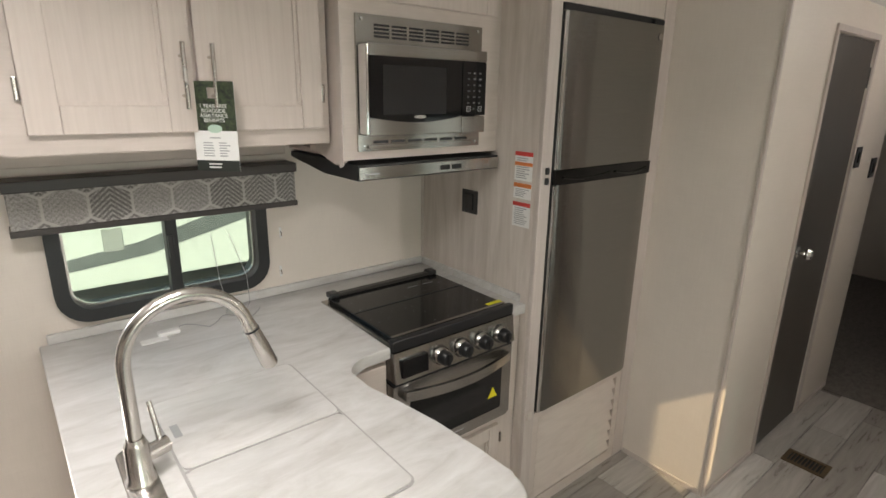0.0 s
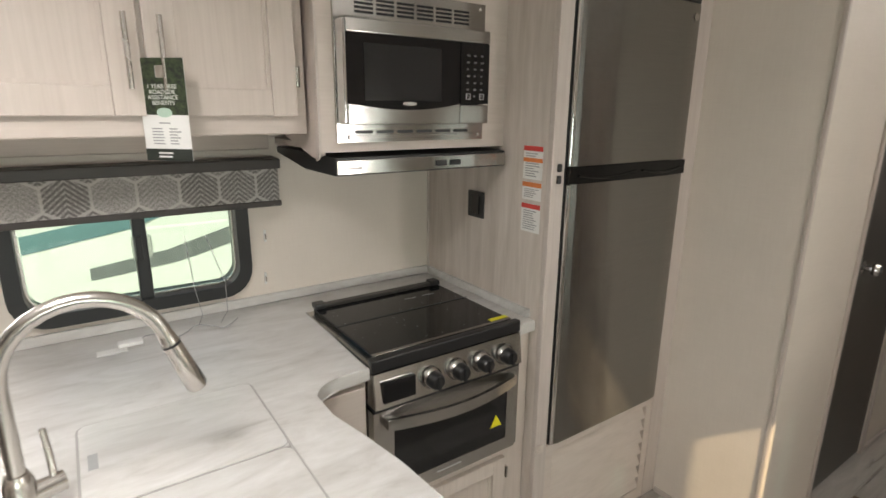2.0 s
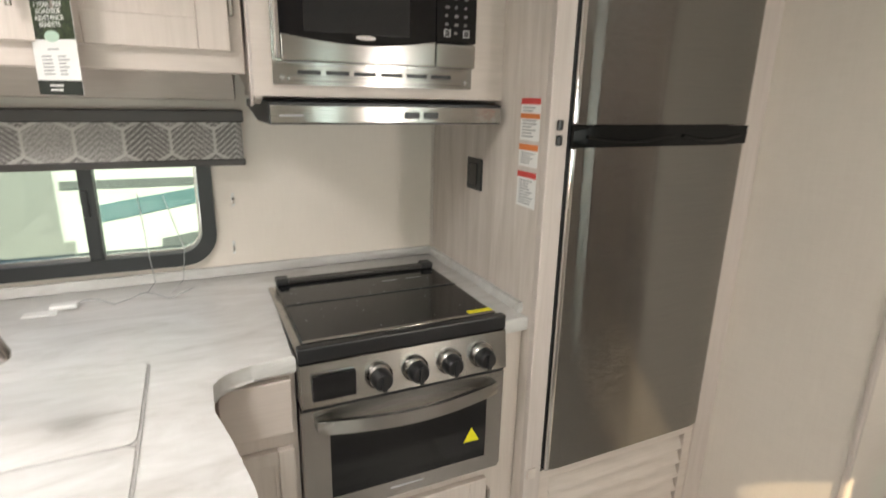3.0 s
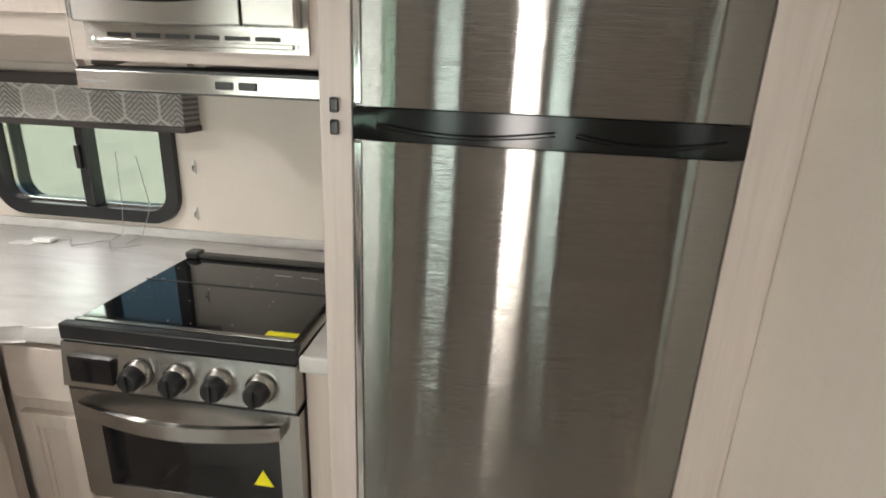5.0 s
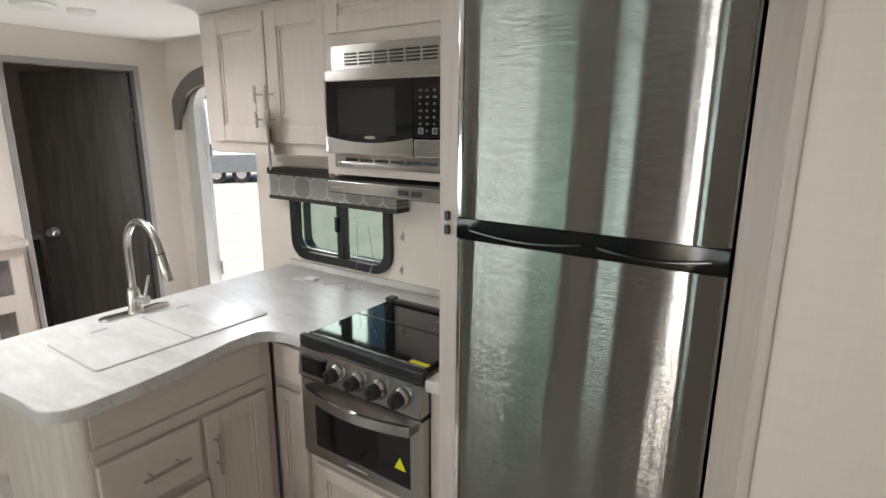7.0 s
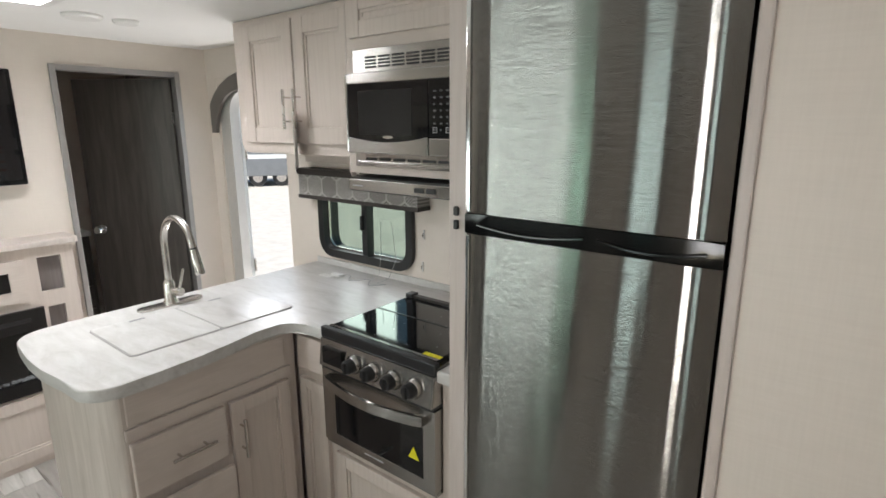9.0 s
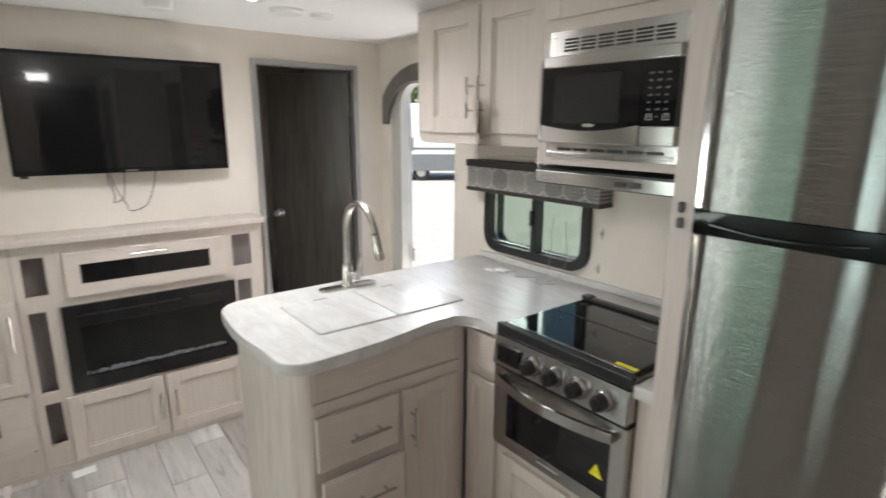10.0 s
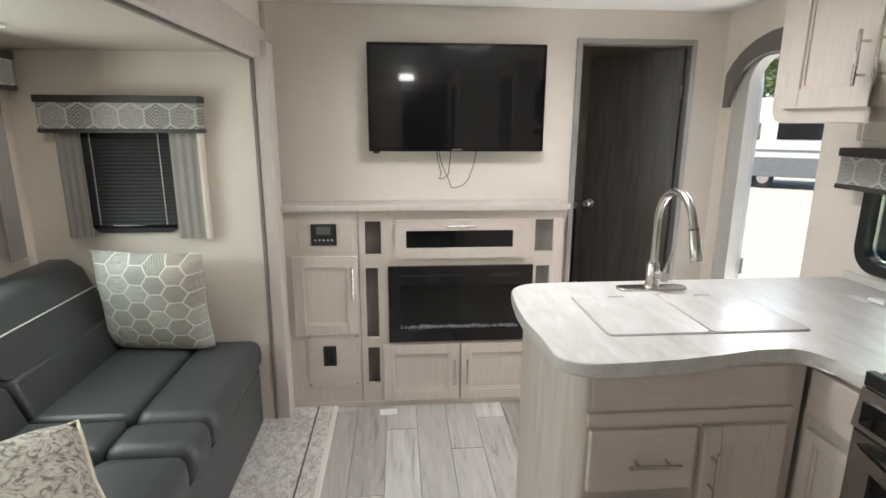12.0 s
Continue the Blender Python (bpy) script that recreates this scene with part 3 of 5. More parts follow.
tagged(part("ceiling_closet", boxes((-1.14, -0.1005, -1.39, 0.07, H + 0.001, H + 0.06)), M_CEIL), "white closet ceiling", "ceiling", kind="structure")
cdr = thing("drawer_chest", (-0.82, -0.86, 0.0), 90, "dark wood chest of drawers with a pale top inside the closet", "chest of drawers")
part("carcass", boxes((-0.42, 0.34, -0.20, 0.24, 0.0, 0.935, 0.003)), M_DARKDOOR, cdr)
part("top", boxes((-0.43, 0.35, -0.215, 0.24, 0.9355, 0.962, 0.004)), M_WHITE, cdr, "pale laminate top")
for q in range(6):
    dq = part("drawer_front", boxes((-0.40, 0.32, -0.214, -0.2005, 0.05 + 0.146 * q, 0.184 + 0.146 * q, 0.003)), M_DARKDOOR, cdr)
    part("pull", boxes((-0.10, 0.20, -0.228, -0.2145, 0.150 + 0.146 * q, 0.164 + 0.146 * q, 0.003)), M_BLACK, dq)

# ---------------------------------------------------------------- television
tv = thing("television", (0.07, -1.383, 1.588), 0, "black flat-screen television with a glossy bezel on the wall", "television")
hw, hh = 0.432, 0.253
b = bmesh.new()
ring(b, [(-hw, -hh), (hw, -hh), (hw, hh), (-hw, hh)], [(-hw + 0.012, -hh + 0.02), (hw - 0.012, -hh + 0.02), (hw - 0.012, hh - 0.012), (-hw + 0.012, hh - 0.012)], -0.012, 0.012, "x")
bmesh.ops.bevel(b, geom=list(b.edges), offset=0.003, segments=2, affect="EDGES")
part("bezel", b, M_BGLASS, tv, "glossy black bezel")
part("screen", boxes((-0.01, 0.004, -hw + 0.010, hw - 0.010, -hh + 0.018, hh - 0.010)), M_SCREEN, tv)
part("back", boxes((-0.045, -0.011, -hw + 0.03, hw - 0.03, -hh + 0.05, hh - 0.03, 0.01)), M_BLACK, tv)
part("wall_mount", boxes((-0.0695, -0.044, -0.12, 0.12, -0.1, 0.1)), M_BLACK, tv)
part("brand_mark", boxes((0.0122, 0.0127, -0.025, 0.025, -hh + 0.006, -hh + 0.012)), M_NICKEL, tv)
part("foot_tab", boxes((-0.005, 0.008, -hw + 0.02, -hw + 0.05, -hh - 0.010, -hh + 0.001)), M_BLACK, tv)
cbl = thing("television_cables", (0.012, -1.41, 1.333), 0, "two thin black cables hanging below the television", "cable")
for k, (y0, y1, d, s) in enumerate(((-0.07, 0.0, 0.14, 1), (-0.06, 0.13, 0.185, 1))):
    pts = [(0.03 if i < 3 or i > 17 else 0.004, y0 + (y1 - y0) * (i / 20) + 0.02 * math.sin(i * 0.5) * (1 - abs(i - 10) / 10), -d * math.sin(math.pi * i / 20) ** 0.7) for i in range(21)]
    part("cord", tube(bmesh.new(), pts, 0.0022, 6), M_BLACK, cbl, "", True)

# ---------------------------------------------------------------- entertainment centre
ent = thing("entertainment_cabinet", (0, 0, 0), 90, "greige wood media cabinet along the wall with drawers and cubbies", "cabinet")
# local x runs along world y, local -y faces into the room
XF = 0.148
yl = -XF


holes = [(-1.843, -1.763, 0.832, 1.000), (-1.845, -1.782, 0.389, 0.763), (-1.843, -1.782, 0.134, 0.337), (-0.988, -0.893, 0.838, 1.003), (-0.975, -0.905, 0.395, 0.763), (-1.64, -1.10, 0.865, 0.955), (-1.732, -0.994, 0.370, 0.770), (-0.975, -0.905, 0.134, 0.337)]
part("face_frame", wall_mesh(-2.25, -0.84, 0.0, 1.056, holes, yl, yl + 0.02, "y"), M_CAB, ent)
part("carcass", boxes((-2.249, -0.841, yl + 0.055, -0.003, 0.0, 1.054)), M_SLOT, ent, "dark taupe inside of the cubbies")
sh = bmesh.new()
prism(sh, [(-2.25, -0.003), (-0.818, -0.003), (-0.818, -0.165), (-0.838, -0.185), (-2.25, -0.185)], 1.056, 1.084, "z", 0.004)
part("top_shelf", sh, M_TRIM, ent, "thick greige ledge")
part("base_strip", boxes((-2.25, -0.84, yl - 0.004, yl, 0.0, 0.03)), M_CABX, ent)
part("stile", boxes((-1.876, -1.873, yl - 0.002, yl, 0.0, 1.05)), M_SLOT, ent)
# radio fixing panel, side door, outlet panel
part("radio_panel", boxes((-2.165, -1.90, yl - 0.006, yl, 0.850, 1.040, 0.001)), M_CABX, ent)
dd = shaker_door(ent, -2.203, -1.884, 0.417, 0.828, yl)
bar_handle(dd, -1.908, 0.70, 0.16, yl - 0.019)
part("outlet_panel", boxes((-2.150, -1.890, yl - 0.006, yl, 0.126, 0.412, 0.001)), M_CABX, ent)
for xx in (-2.140, -1.900):
    for zz in (0.138, 0.402):
        part("screw", lathe(bmesh.new(), [(0.004, 0.0), (0.004, -0.002), (0.001, -0.003)], (xx, yl - 0.006, zz), "y", 8), M_BLACK, ent)
# drop drawer with a slot window
dw = part("drop_door", wall_mesh(-1.696, -1.042, 0.813, 1.006, [(-1.640, -1.103, 0.865, 0.954)], yl - 0.019, yl - 0.001, "y"), M_CABX, ent)
part("slot_window", boxes((-1.643, -1.100, yl - 0.008, yl - 0.004, 0.862, 0.957)), M_BGLASS, dw, "black glass slot")
bar_handle(dw, -1.37, 0.980, 0.15, yl - 0.019, False)
d1 = shaker_door(ent, -1.762, -1.370, 0.034, 0.352, yl)
bar_handle(d1, -1.393, 0.205, 0.14, yl - 0.019)
d2 = shaker_door(ent, -1.356, -0.965, 0.034, 0.352, yl)
bar_handle(d2, -1.327, 0.205, 0.14, yl - 0.019)

fp = thing("electric_fireplace", (XF, -1.363, 0.367), 90, "black glass electric fireplace with crushed crystal, switched off", "fireplace")
b = bmesh.new()
W2, HH = 0.368, 0.405
ring(b, [(-W2, 0), (W2, 0), (W2, HH), (-W2, HH)], [(-W2 + 0.06, 0.065), (W2 - 0.06, 0.065), (W2 - 0.06, HH - 0.10), (-W2 + 0.06, HH - 0.10)], -0.018, 0.0)
part("surround", b, M_BGLASS, fp)
part("fire_box", boxes((-W2 + 0.05, W2 - 0.05, 0.046, 0.05, 0.055, HH - 0.09), (-W2 + 0.05, W2 - 0.05, 0.0, 0.05, 0.050, 0.064)), plain("fireplace_back", (0.035, 0.034, 0.033), 0.5), fp)
part("glass_front", boxes((-W2 + 0.058, W2 - 0.058, -0.012, -0.009, 0.063, HH - 0.098)), glass("smoked_glass", (0.62, 0.62, 0.62)), fp).visible_shadow = False
part("heater_slot", boxes((-0.31, 0.11, -0.0195, -0.0185, HH - 0.052, HH - 0.045), (0.15, 0.31, -0.0195, -0.0185, HH - 0.060, HH - 0.040)), M_BLACK, fp)
b = bmesh.new()
rg = random.Random(3)
for i in range(150):
    r = rg.uniform(0.004, 0.009)
    v = bmesh.ops.create_icosphere(b, subdivisions=1, radius=r)["verts"]
    c = Vector((rg.uniform(-0.31, 0.31), rg.uniform(0.002, 0.03), 0.065 + r * 0.7))
    for q in v:
        q.co = q.co * rg.uniform(0.7, 1.3) + c
cr = part("crystals", b, plain("clear_crystal", (0.86, 0.88, 0.93), 0.06), fp, "crushed glass crystals")
cr["kind"] = "stuff"

rd = thing("radio_panel_unit", (XF + 0.006, -2.041, 0.884), 90, "black stereo control panel with a small display", "stereo")
part("body", boxes((-0.062, 0.062, -0.012, 0.0, 0.0, 0.108, 0.004)), M_BLACK, rd)
part("display", boxes((-0.034, 0.034, -0.0135, -0.0122, 0.055, 0.095)), plain("grey_lcd", (0.10, 0.11, 0.10), 0.25), rd, "grey display")
for i in range(5):
    part("button", lathe(bmesh.new(), [(0.005, -0.012), (0.005, -0.015), (0.003, -0.016)], (-0.04 + 0.02 * i, 0, 0.028), "y", 10), M_GREYINK, rd)


def outlet(at, rz, w=0.066, h=0.11):
    o = thing("outlet", at, rz, "black double wall outlet with a square cover plate", "outlet")
    part("plate", boxes((-w / 2, w / 2, -0.006, 0.0, 0, h, 0.003)), M_BLACK, o)
    part("socket", boxes((-w * 0.26, w * 0.26, -0.009, -0.0062, h * 0.16, h * 0.84, 0.002)), M_BGLASS, o)
    return o


outlet((XF + 0.006, -2.037, 0.243), 90)
outlet((2.294, -0.303, 1.188), -90, 0.085, 0.090)

# ---------------------------------------------------------------- entry doorway, door and arch
dj = bmesh.new()
ou = [(0.10, -0.02)] + [(0.10, 1.60)] + [(0.10 + 0.26 * (1 - math.cos(radians(a))), 1.60 + 0.26 * math.sin(radians(a))) for a in range(10, 91, 10)] + [(0.735, 1.86), (0.735, -0.02)]
inn = [(0.20, -0.02)] + [(0.20, 1.65)] + [(0.20 + 0.13 * (1 - math.cos(radians(a))), 1.65 + 0.13 * math.sin(radians(a))) for a in range(10, 91, 10)] + [(0.725, 1.78), (0.725, -0.02)]
ring(dj, ou, inn, 0.012, 0.068)
ef = tagged(part("door_frame_entry", dj, plain("pale_door_jamb", (0.52, 0.50, 0.47), 0.4), None, "", True), "pale metal entry door jamb with a rounded top", "door frame", kind="structure")
nf = bmesh.new()
prism(nf, [(0.10, 1.60), (0.10, 1.86), (0.36, 1.86)] + [(0.10 + 0.26 * (1 - math.cos(radians(a))), 1.60 + 0.26 * math.sin(radians(a))) for a in range(80, 9, -10)], 0.003, 0.066, "y")
tagged(part("wall_north_corner", nf, M_WALL), "beige wall corner above the rounded entry door", "wall", kind="structure")
ar = bmesh.new()
prism(ar, [(0.050, 1.555), (0.050, 1.715), (0.10, 1.768), (0.17, 1.818), (0.26, 1.856), (0.36, 1.877), (0.44, 1.882), (0.80, 1.882), (0.80, 1.787), (0.36, 1.787), (0.28, 1.778), (0.215, 1.752), (0.165, 1.712), (0.125, 1.655), (0.105, 1.60), (0.095, 1.555)], -0.022, -0.001, "y", 0.003)
af = tagged(part("trim_entry_arch", ar, plain("dark_arch_trim", (0.15, 0.133, 0.12), 0.45)), "dark taupe arched head trim over the entry door", "trim", kind="structure")
ed = thing("entry_door", (0.205, 0.085, 0.0), 152, "white entry door with a rounded top, swung open outside", "door")
b = bmesh.new()
prism(b, round_rect(0.0, 0.60, -0.05, 1.76, 0.16), 0.0, 0.04, "y", 0.004)
part("leaf", b, M_FIBRE, ed)
for zz in (0.35, 0.72, 1.4):
    part("hinge", tube(bmesh.new(), [(-0.008, -0.006, zz), (-0.008, -0.006, zz + 0.08)], 0.007, 8), M_NICKEL, ed, "", True)
part("assist_latch", boxes((0.52, 0.58, -0.02, 0.0, 0.85, 1.02, 0.006)), M_BLACK, ed)

# ---------------------------------------------------------------- kitchen window and valance
kw = thing("window_1", (0, 0, 0), 0, "sliding kitchen window with a thick black rounded frame", "window", kind="structure")
b = bmesh.new()
ring(b, round_rect(0.985, 1.608, 0.962, 1.37, 0.09), round_rect(1.023, 1.570, 1.000, 1.332, 0.06), -0.022, 0.075)
part("window_frame", b, M_RUBBER, kw, "black rounded frame", True)
part("mullion", boxes((1.290, 1.324, -0.016, 0.03, 0.999, 1.333, 0.004)), M_RUBBER, kw)
part("latch", boxes((1.292, 1.308, -0.030, -0.0165, 1.12, 1.19, 0.003)), M_BLACK, kw)
part("inner_edge", ring(bmesh.new(), round_rect(1.024, 1.569, 1.001, 1.331, 0.059), round_rect(1.031, 1.562, 1.008, 1.324, 0.054), 0.008, 0.02), M_NICKEL, kw, "thin pale inner lip", True)
for x0, x1 in ((1.025, 1.30), (1.31, 1.568)):
    g = part("pane", boxes((x0, x1, 0.030 if x0 < 1.1 else 0.024, 0.034 if x0 < 1.1 else 0.028, 1.002, 1.332)), M_GLASS, kw, "lightly tinted glass pane")
    g.visible_shadow = False


def valance(at, rz, w, h, d, label):
    v = thing("valance", at, rz, label, "valance")
    part("fabric_box", boxes((-w / 2, w / 2, -d, -0.001, 0.016, h - 0.028, 0.004)), M_VALANCE, v, "patterned grey fabric")
    part("top_board", boxes((-w / 2 - 0.006, w / 2 + 0.006, -d - 0.006, -0.001, h - 0.030, h, 0.003)), M_DARKTRIM, v, "dark wood top edge")
    part("bottom_board", boxes((-w / 2 - 0.004, w / 2 + 0.004, -d - 0.004, -0.001, 0.0, 0.018, 0.003)), M_DARKTRIM, v, "dark wood lower edge")
    return v


valance((1.308, 0.0, 1.250), 0, 0.77, 0.145, 0.080, "patterned grey window valance with dark wood edges over the kitchen window")

# ---------------------------------------------------------------- upper cabinets
uc = thing("upper_cabinet", (0, 0, 0), 0, "greige two-door wall cabinet with nickel bar pulls", "cabinet")
YU = -0.355
b = bmesh.new()
prof = [(0.905, H - 0.002), (0.905, 1.53), (0.911, 1.505), (0.926, 1.487), (0.952, 1.480), (1.688, 1.480), (1.688, H - 0.002)]
prism(b, prof, YU, YU + 0.022, "y", 0.004)
part("face_frame", b, M_CABX, uc)
part("body", boxes((0.913, 1.686, YU + 0.022, -0.002, 1.535, H - 0.003)), M_CABX, uc)
b = bmesh.new()
prism(b, [(YU + 0.022, 1.500), (-0.31, 1.485), (-0.02, 1.485), (-0.002, 1.52), (-0.002, H - 0.003), (YU + 0.022, H - 0.003)], 0.905, 0.9125, "x", 0.002)
part("end_panel", b, M_CAB, uc)
part("divider", boxes((1.32, 1.336, YU + 0.0225, -0.10, 1.490, 1.5345, 0.002)), M_CAB, uc)
part("rear_rail", boxes((0.914, 1.687, -0.028, -0.003, 1.42, 1.5345, 0.004)), M_CABX, uc)
da = shaker_door(uc, 0.985, 1.324, 1.525, H - 0.03, YU, 0.062)
bar_handle(da, 1.297, 1.655, 0.150, YU - 0.019)
db = shaker_door(uc, 1.334, 1.660, 1.525, H - 0.03, YU, 0.062)
bar_handle(db, 1.363, 1.655, 0.150, YU - 0.019)
for xx in (0.979, 1.667):
    for zz in (1.62, 1.93):
        part("hinge", boxes((xx - 0.005, xx + 0.005, YU - 0.012, YU, zz - 0.025, zz + 0.025, 0.003)), M_NICKEL, uc)
b = bmesh.new()
lathe(b, [(0.045, 0.0), (0.045, -0.006), (0.035, -0.012), (0.002, -0.013)], (1.50, -0.20, 1.535), "z", 24)
pl = thing("under_cabinet_light", (0, 0, 0), 0, "small round white light under the wall cabinet", "light")
part("lens", b, M_WHITE, pl, "", True)
b = bmesh.new()
lathe(b, [(0.045, 0.0), (0.045, -0.006), (0.035, -0.012), (0.002, -0.013)], (1.13, -0.20, 1.535), "z", 24)
pl = thing("under_cabinet_light", (0, 0, 0), 0, "small round white light under the wall cabinet", "light")
part("lens", b, M_WHITE, pl, "", True)

mc = thing("microwave_cabinet", (0, 0, 0), 0, "greige wall cabinet built round the microwave", "cabinet")
YM = -0.428
part("face_frame", wall_mesh(1.695, 2.293, 1.436, H - 0.002, [(1.742, 2.192, 1.474, 1.822)], YM, YM + 0.02, "y"), M_CABX, mc)
b = bmesh.new()
prism(b, [(YM + 0.02, 1.428), (YM + 0.06, 1.418), (-0.10, 1.48), (-0.002, 1.50), (-0.002, H - 0.003), (YM + 0.02, H - 0.003)], 1.697, 1.713, "x", 0.001)
part("side_panel", b, M_CAB, mc)
b = bmesh.new()
prism(b, [(YM - 0.001, H - 0.003), (YM - 0.001, 1.437), (YM + 0.008, 1.420), (YM + 0.025, 1.414), (YM + 0.025, H - 0.003)], 1.6885, 1.6945, "x", 0.001)
part("edge_strip", b, M_TRIM, mc)
part("bottom", boxes((1.714, 2.292, YM + 0.021, -0.002, 1.436, 1.452)), M_CABX, mc)
shaker_door(mc, 1.725, 2.26, 1.868, H - 0.02, YM, 0.05)

mw = thing("microwave", (1.734, YM, 1.460), 0, "stainless built-in microwave with a black glass door", "microwave")
wM, hM = 0.466, 0.371
part("trim_plate", wall_mesh(0, wM, 0, hM, [(0.02, wM - 0.02, 0.05, 0.292)], -0.010, -0.001, "y"), M_STEEL, mw)
for z in (hM - 0.026, hM - 0.036, hM - 0.046, hM - 0.056):
    for i in range(6):
        x0 = 0.058 + i * 0.060
        part("vent_slot", boxes((x0, x0 + 0.050, -0.0115, -0.0105, z - 0.0028, z + 0.0028)), M_BLACK, mw)
for xx in (0.018, wM - 0.018):
    for zz in (0.014, hM - 0.014):
        part("screw", lathe(bmesh.new(), [(0.005, -0.010), (0.005, -0.0115), (0.002, -0.0125)], (xx, 0, zz), "y", 10), M_CHROME, mw)
for i in range(6):
    x0 = 0.05 + i * 0.062
    part("vent_slot", boxes((x0, x0 + 0.05, -0.0115, -0.0105, 0.022, 0.030)), M_BLACK, mw)
part("lower_lip", boxes((0.03, wM - 0.03, -0.016, -0.0105, 0.008, 0.018, 0.002)), M_STEEL, mw)
part("body", boxes((0.012, wM - 0.012, -0.008, 0.30, 0.046, 0.296)), M_BLACK, mw)
# door: steel rails, curved lower edge, glass
b = bmesh.new()
pts = [(0.012, 0.046), (0.352, 0.046), (0.352, 0.100)] + [(0.352 - 0.34 * i / 8, 0.098 - 0.016 * math.sin(math.pi * i / 8)) for i in range(1, 9)]
prism(b, pts, -0.052, -0.012, "y", 0.003)
part("lower_rail", b, M_STEEL, mw)
part("upper_rail", boxes((0.012, 0.454, -0.052, -0.012, 0.262, 0.296, 0.004)), M_STEEL, mw)
part("door_glass", boxes((0.012, 0.352, -0.049, -0.013, 0.078, 0.263)), M_BGLASS, mw)
part("window_mesh", boxes((0.06, 0.29, -0.0498, -0.0491, 0.105, 0.240)), plain("dark_grey_window", (0.02, 0.02, 0.021), 0.12), mw)
part("door_edge", boxes((0.003, 0.0118, -0.052, -0.012, 0.05, 0.292, 0.003)), M_CHROME, mw)
part("control_panel", boxes((0.354, 0.454, -0.050, -0.012, 0.10, 0.262, 0.002)), M_BGLASS, mw)
b = bmesh.new()
rg = random.Random(9)
for i in range(3):
    for j in range(7):
        box(b, 0.374 + 0.024 * i, 0.374 + 0.024 * i + rg.uniform(0.006, 0.012), -0.0508, -0.0503, 0.118 + j * 0.018, 0.123 + j * 0.018)
part("key_marks", b, M_KEY, mw)
for x0 in (0.372, 0.420):
    b = bmesh.new()
    ring(b, [(x0, 0.112), (x0 + 0.016, 0.112), (x0 + 0.016, 0.128), (x0, 0.128)], [(x0 + 0.002, 0.114), (x0 + 0.014, 0.114), (x0 + 0.014, 0.126), (x0 + 0.002, 0.126)], -0.0512, -0.0504)
    part("key_frame", b, M_GREYINK, mw)
part("open_button", boxes((0.354, 0.454, -0.050, -0.012, 0.046, 0.097, 0.004)), M_STEEL, mw)
b = bmesh.new()
prism(b, [(0.19 + 0.022 * math.cos(a * math.pi / 8), 0.098 + 0.005 * math.sin(a * math.pi / 8)) for a in range(16)], -0.0502, -0.0494, "y")
part("brand_mark", b, M_NICKEL, mw)

hd = thing("range_hood", (1.718, 0, 1.378), 0, "slim range hood with a stainless front over the stove", "range hood")
b = bmesh.new()
prism(b, [(-0.455, 0.0), (-0.455, 0.045), (-0.40, 0.048), (-0.003, 0.048), (-0.003, 0.030), (-0.25, 0.0)], 0.0, 0.560, "x", 0.002)
part("shell", b, M_BLACK, hd, "black hood shell")
part("front_plate", boxes((0.002, 0.556, -0.462, -0.4555, 0.003, 0.040, 0.002)), M_STEEL, hd)
for x0 in (0.300, 0.348):
    part("switch", boxes((x0, x0 + 0.036, -0.466, -0.4622, 0.013, 0.028, 0.002)), M_BLACK, hd)
part("brand_mark", boxes((0.02, 0.07, -0.4628, -0.4622, 0.017, 0.021)), M_GREYINK, hd)

# hanging brochure
br = thing("hanging_brochure", (1.363, YU - 0.036, 1.430), -42, "dark green and white paper hang tag on a cabinet pull", "brochure")
BW = 0.108
part("card", wall_mesh(-BW / 2, BW / 2, 0.0, 0.215, [(-0.012, 0.012, 0.175, 0.20)], -0.014, -0.0125, "y"), M_PAPER, br)
mg = material("dark_leaf_print", (0.02, 0.03, 0.015), 0.6)
base(mg, ramp(mg, noise_tex(mg, coords(mg), 90, 5, 0.7), [(0.35, (0.006, 0.01, 0.006)), (0.7, (0.06, 0.085, 0.035))]))
part("photo_print", wall_mesh(-BW / 2, BW / 2, 0.098, 0.215, [(-0.012, 0.012, 0.175, 0.20)], -0.0148, -0.0142, "y"), mg, br, "dark green leaf picture")
part("footer_print", boxes((-BW / 2, BW / 2, -0.0148, -0.0142, 0.0, 0.026)), plain("dark_print", (0.02, 0.025, 0.02), 0.6), br)
lettering(br, "1 YEAR FREE\nROADSIDE\nASSISTANCE\nBENEFITS", 0.0126, pose(0, -0.0152, 0.153, 90, 0, 0), M_PAPER)
b = bmesh.new()
text_bars(br, -0.024, 0.024, 0.005, 0.021, -0.0149, 2, M_PAPER, rng=random.Random(4))
prism(b, [(0.018 * math.cos(a * math.pi / 8), 0.103 + 0.010 * math.sin(a * math.pi / 8)) for a in range(16)], -0.0158, -0.0150, "y")
part("logo_shape", b, plain("pale_green_logo", (0.45, 0.6, 0.5), 0.6), br)
text_bars(br, -0.034, -0.006, 0.034, 0.072, -0.0143, 6, M_GREYINK)
text_bars(br, 0.006, 0.034, 0.034, 0.072, -0.0143, 6, M_GREYINK, rng=random.Random(8))
text_bars(br, -0.016, 0.016, 0.078, 0.084, -0.0143, 1, M_GREYINK)

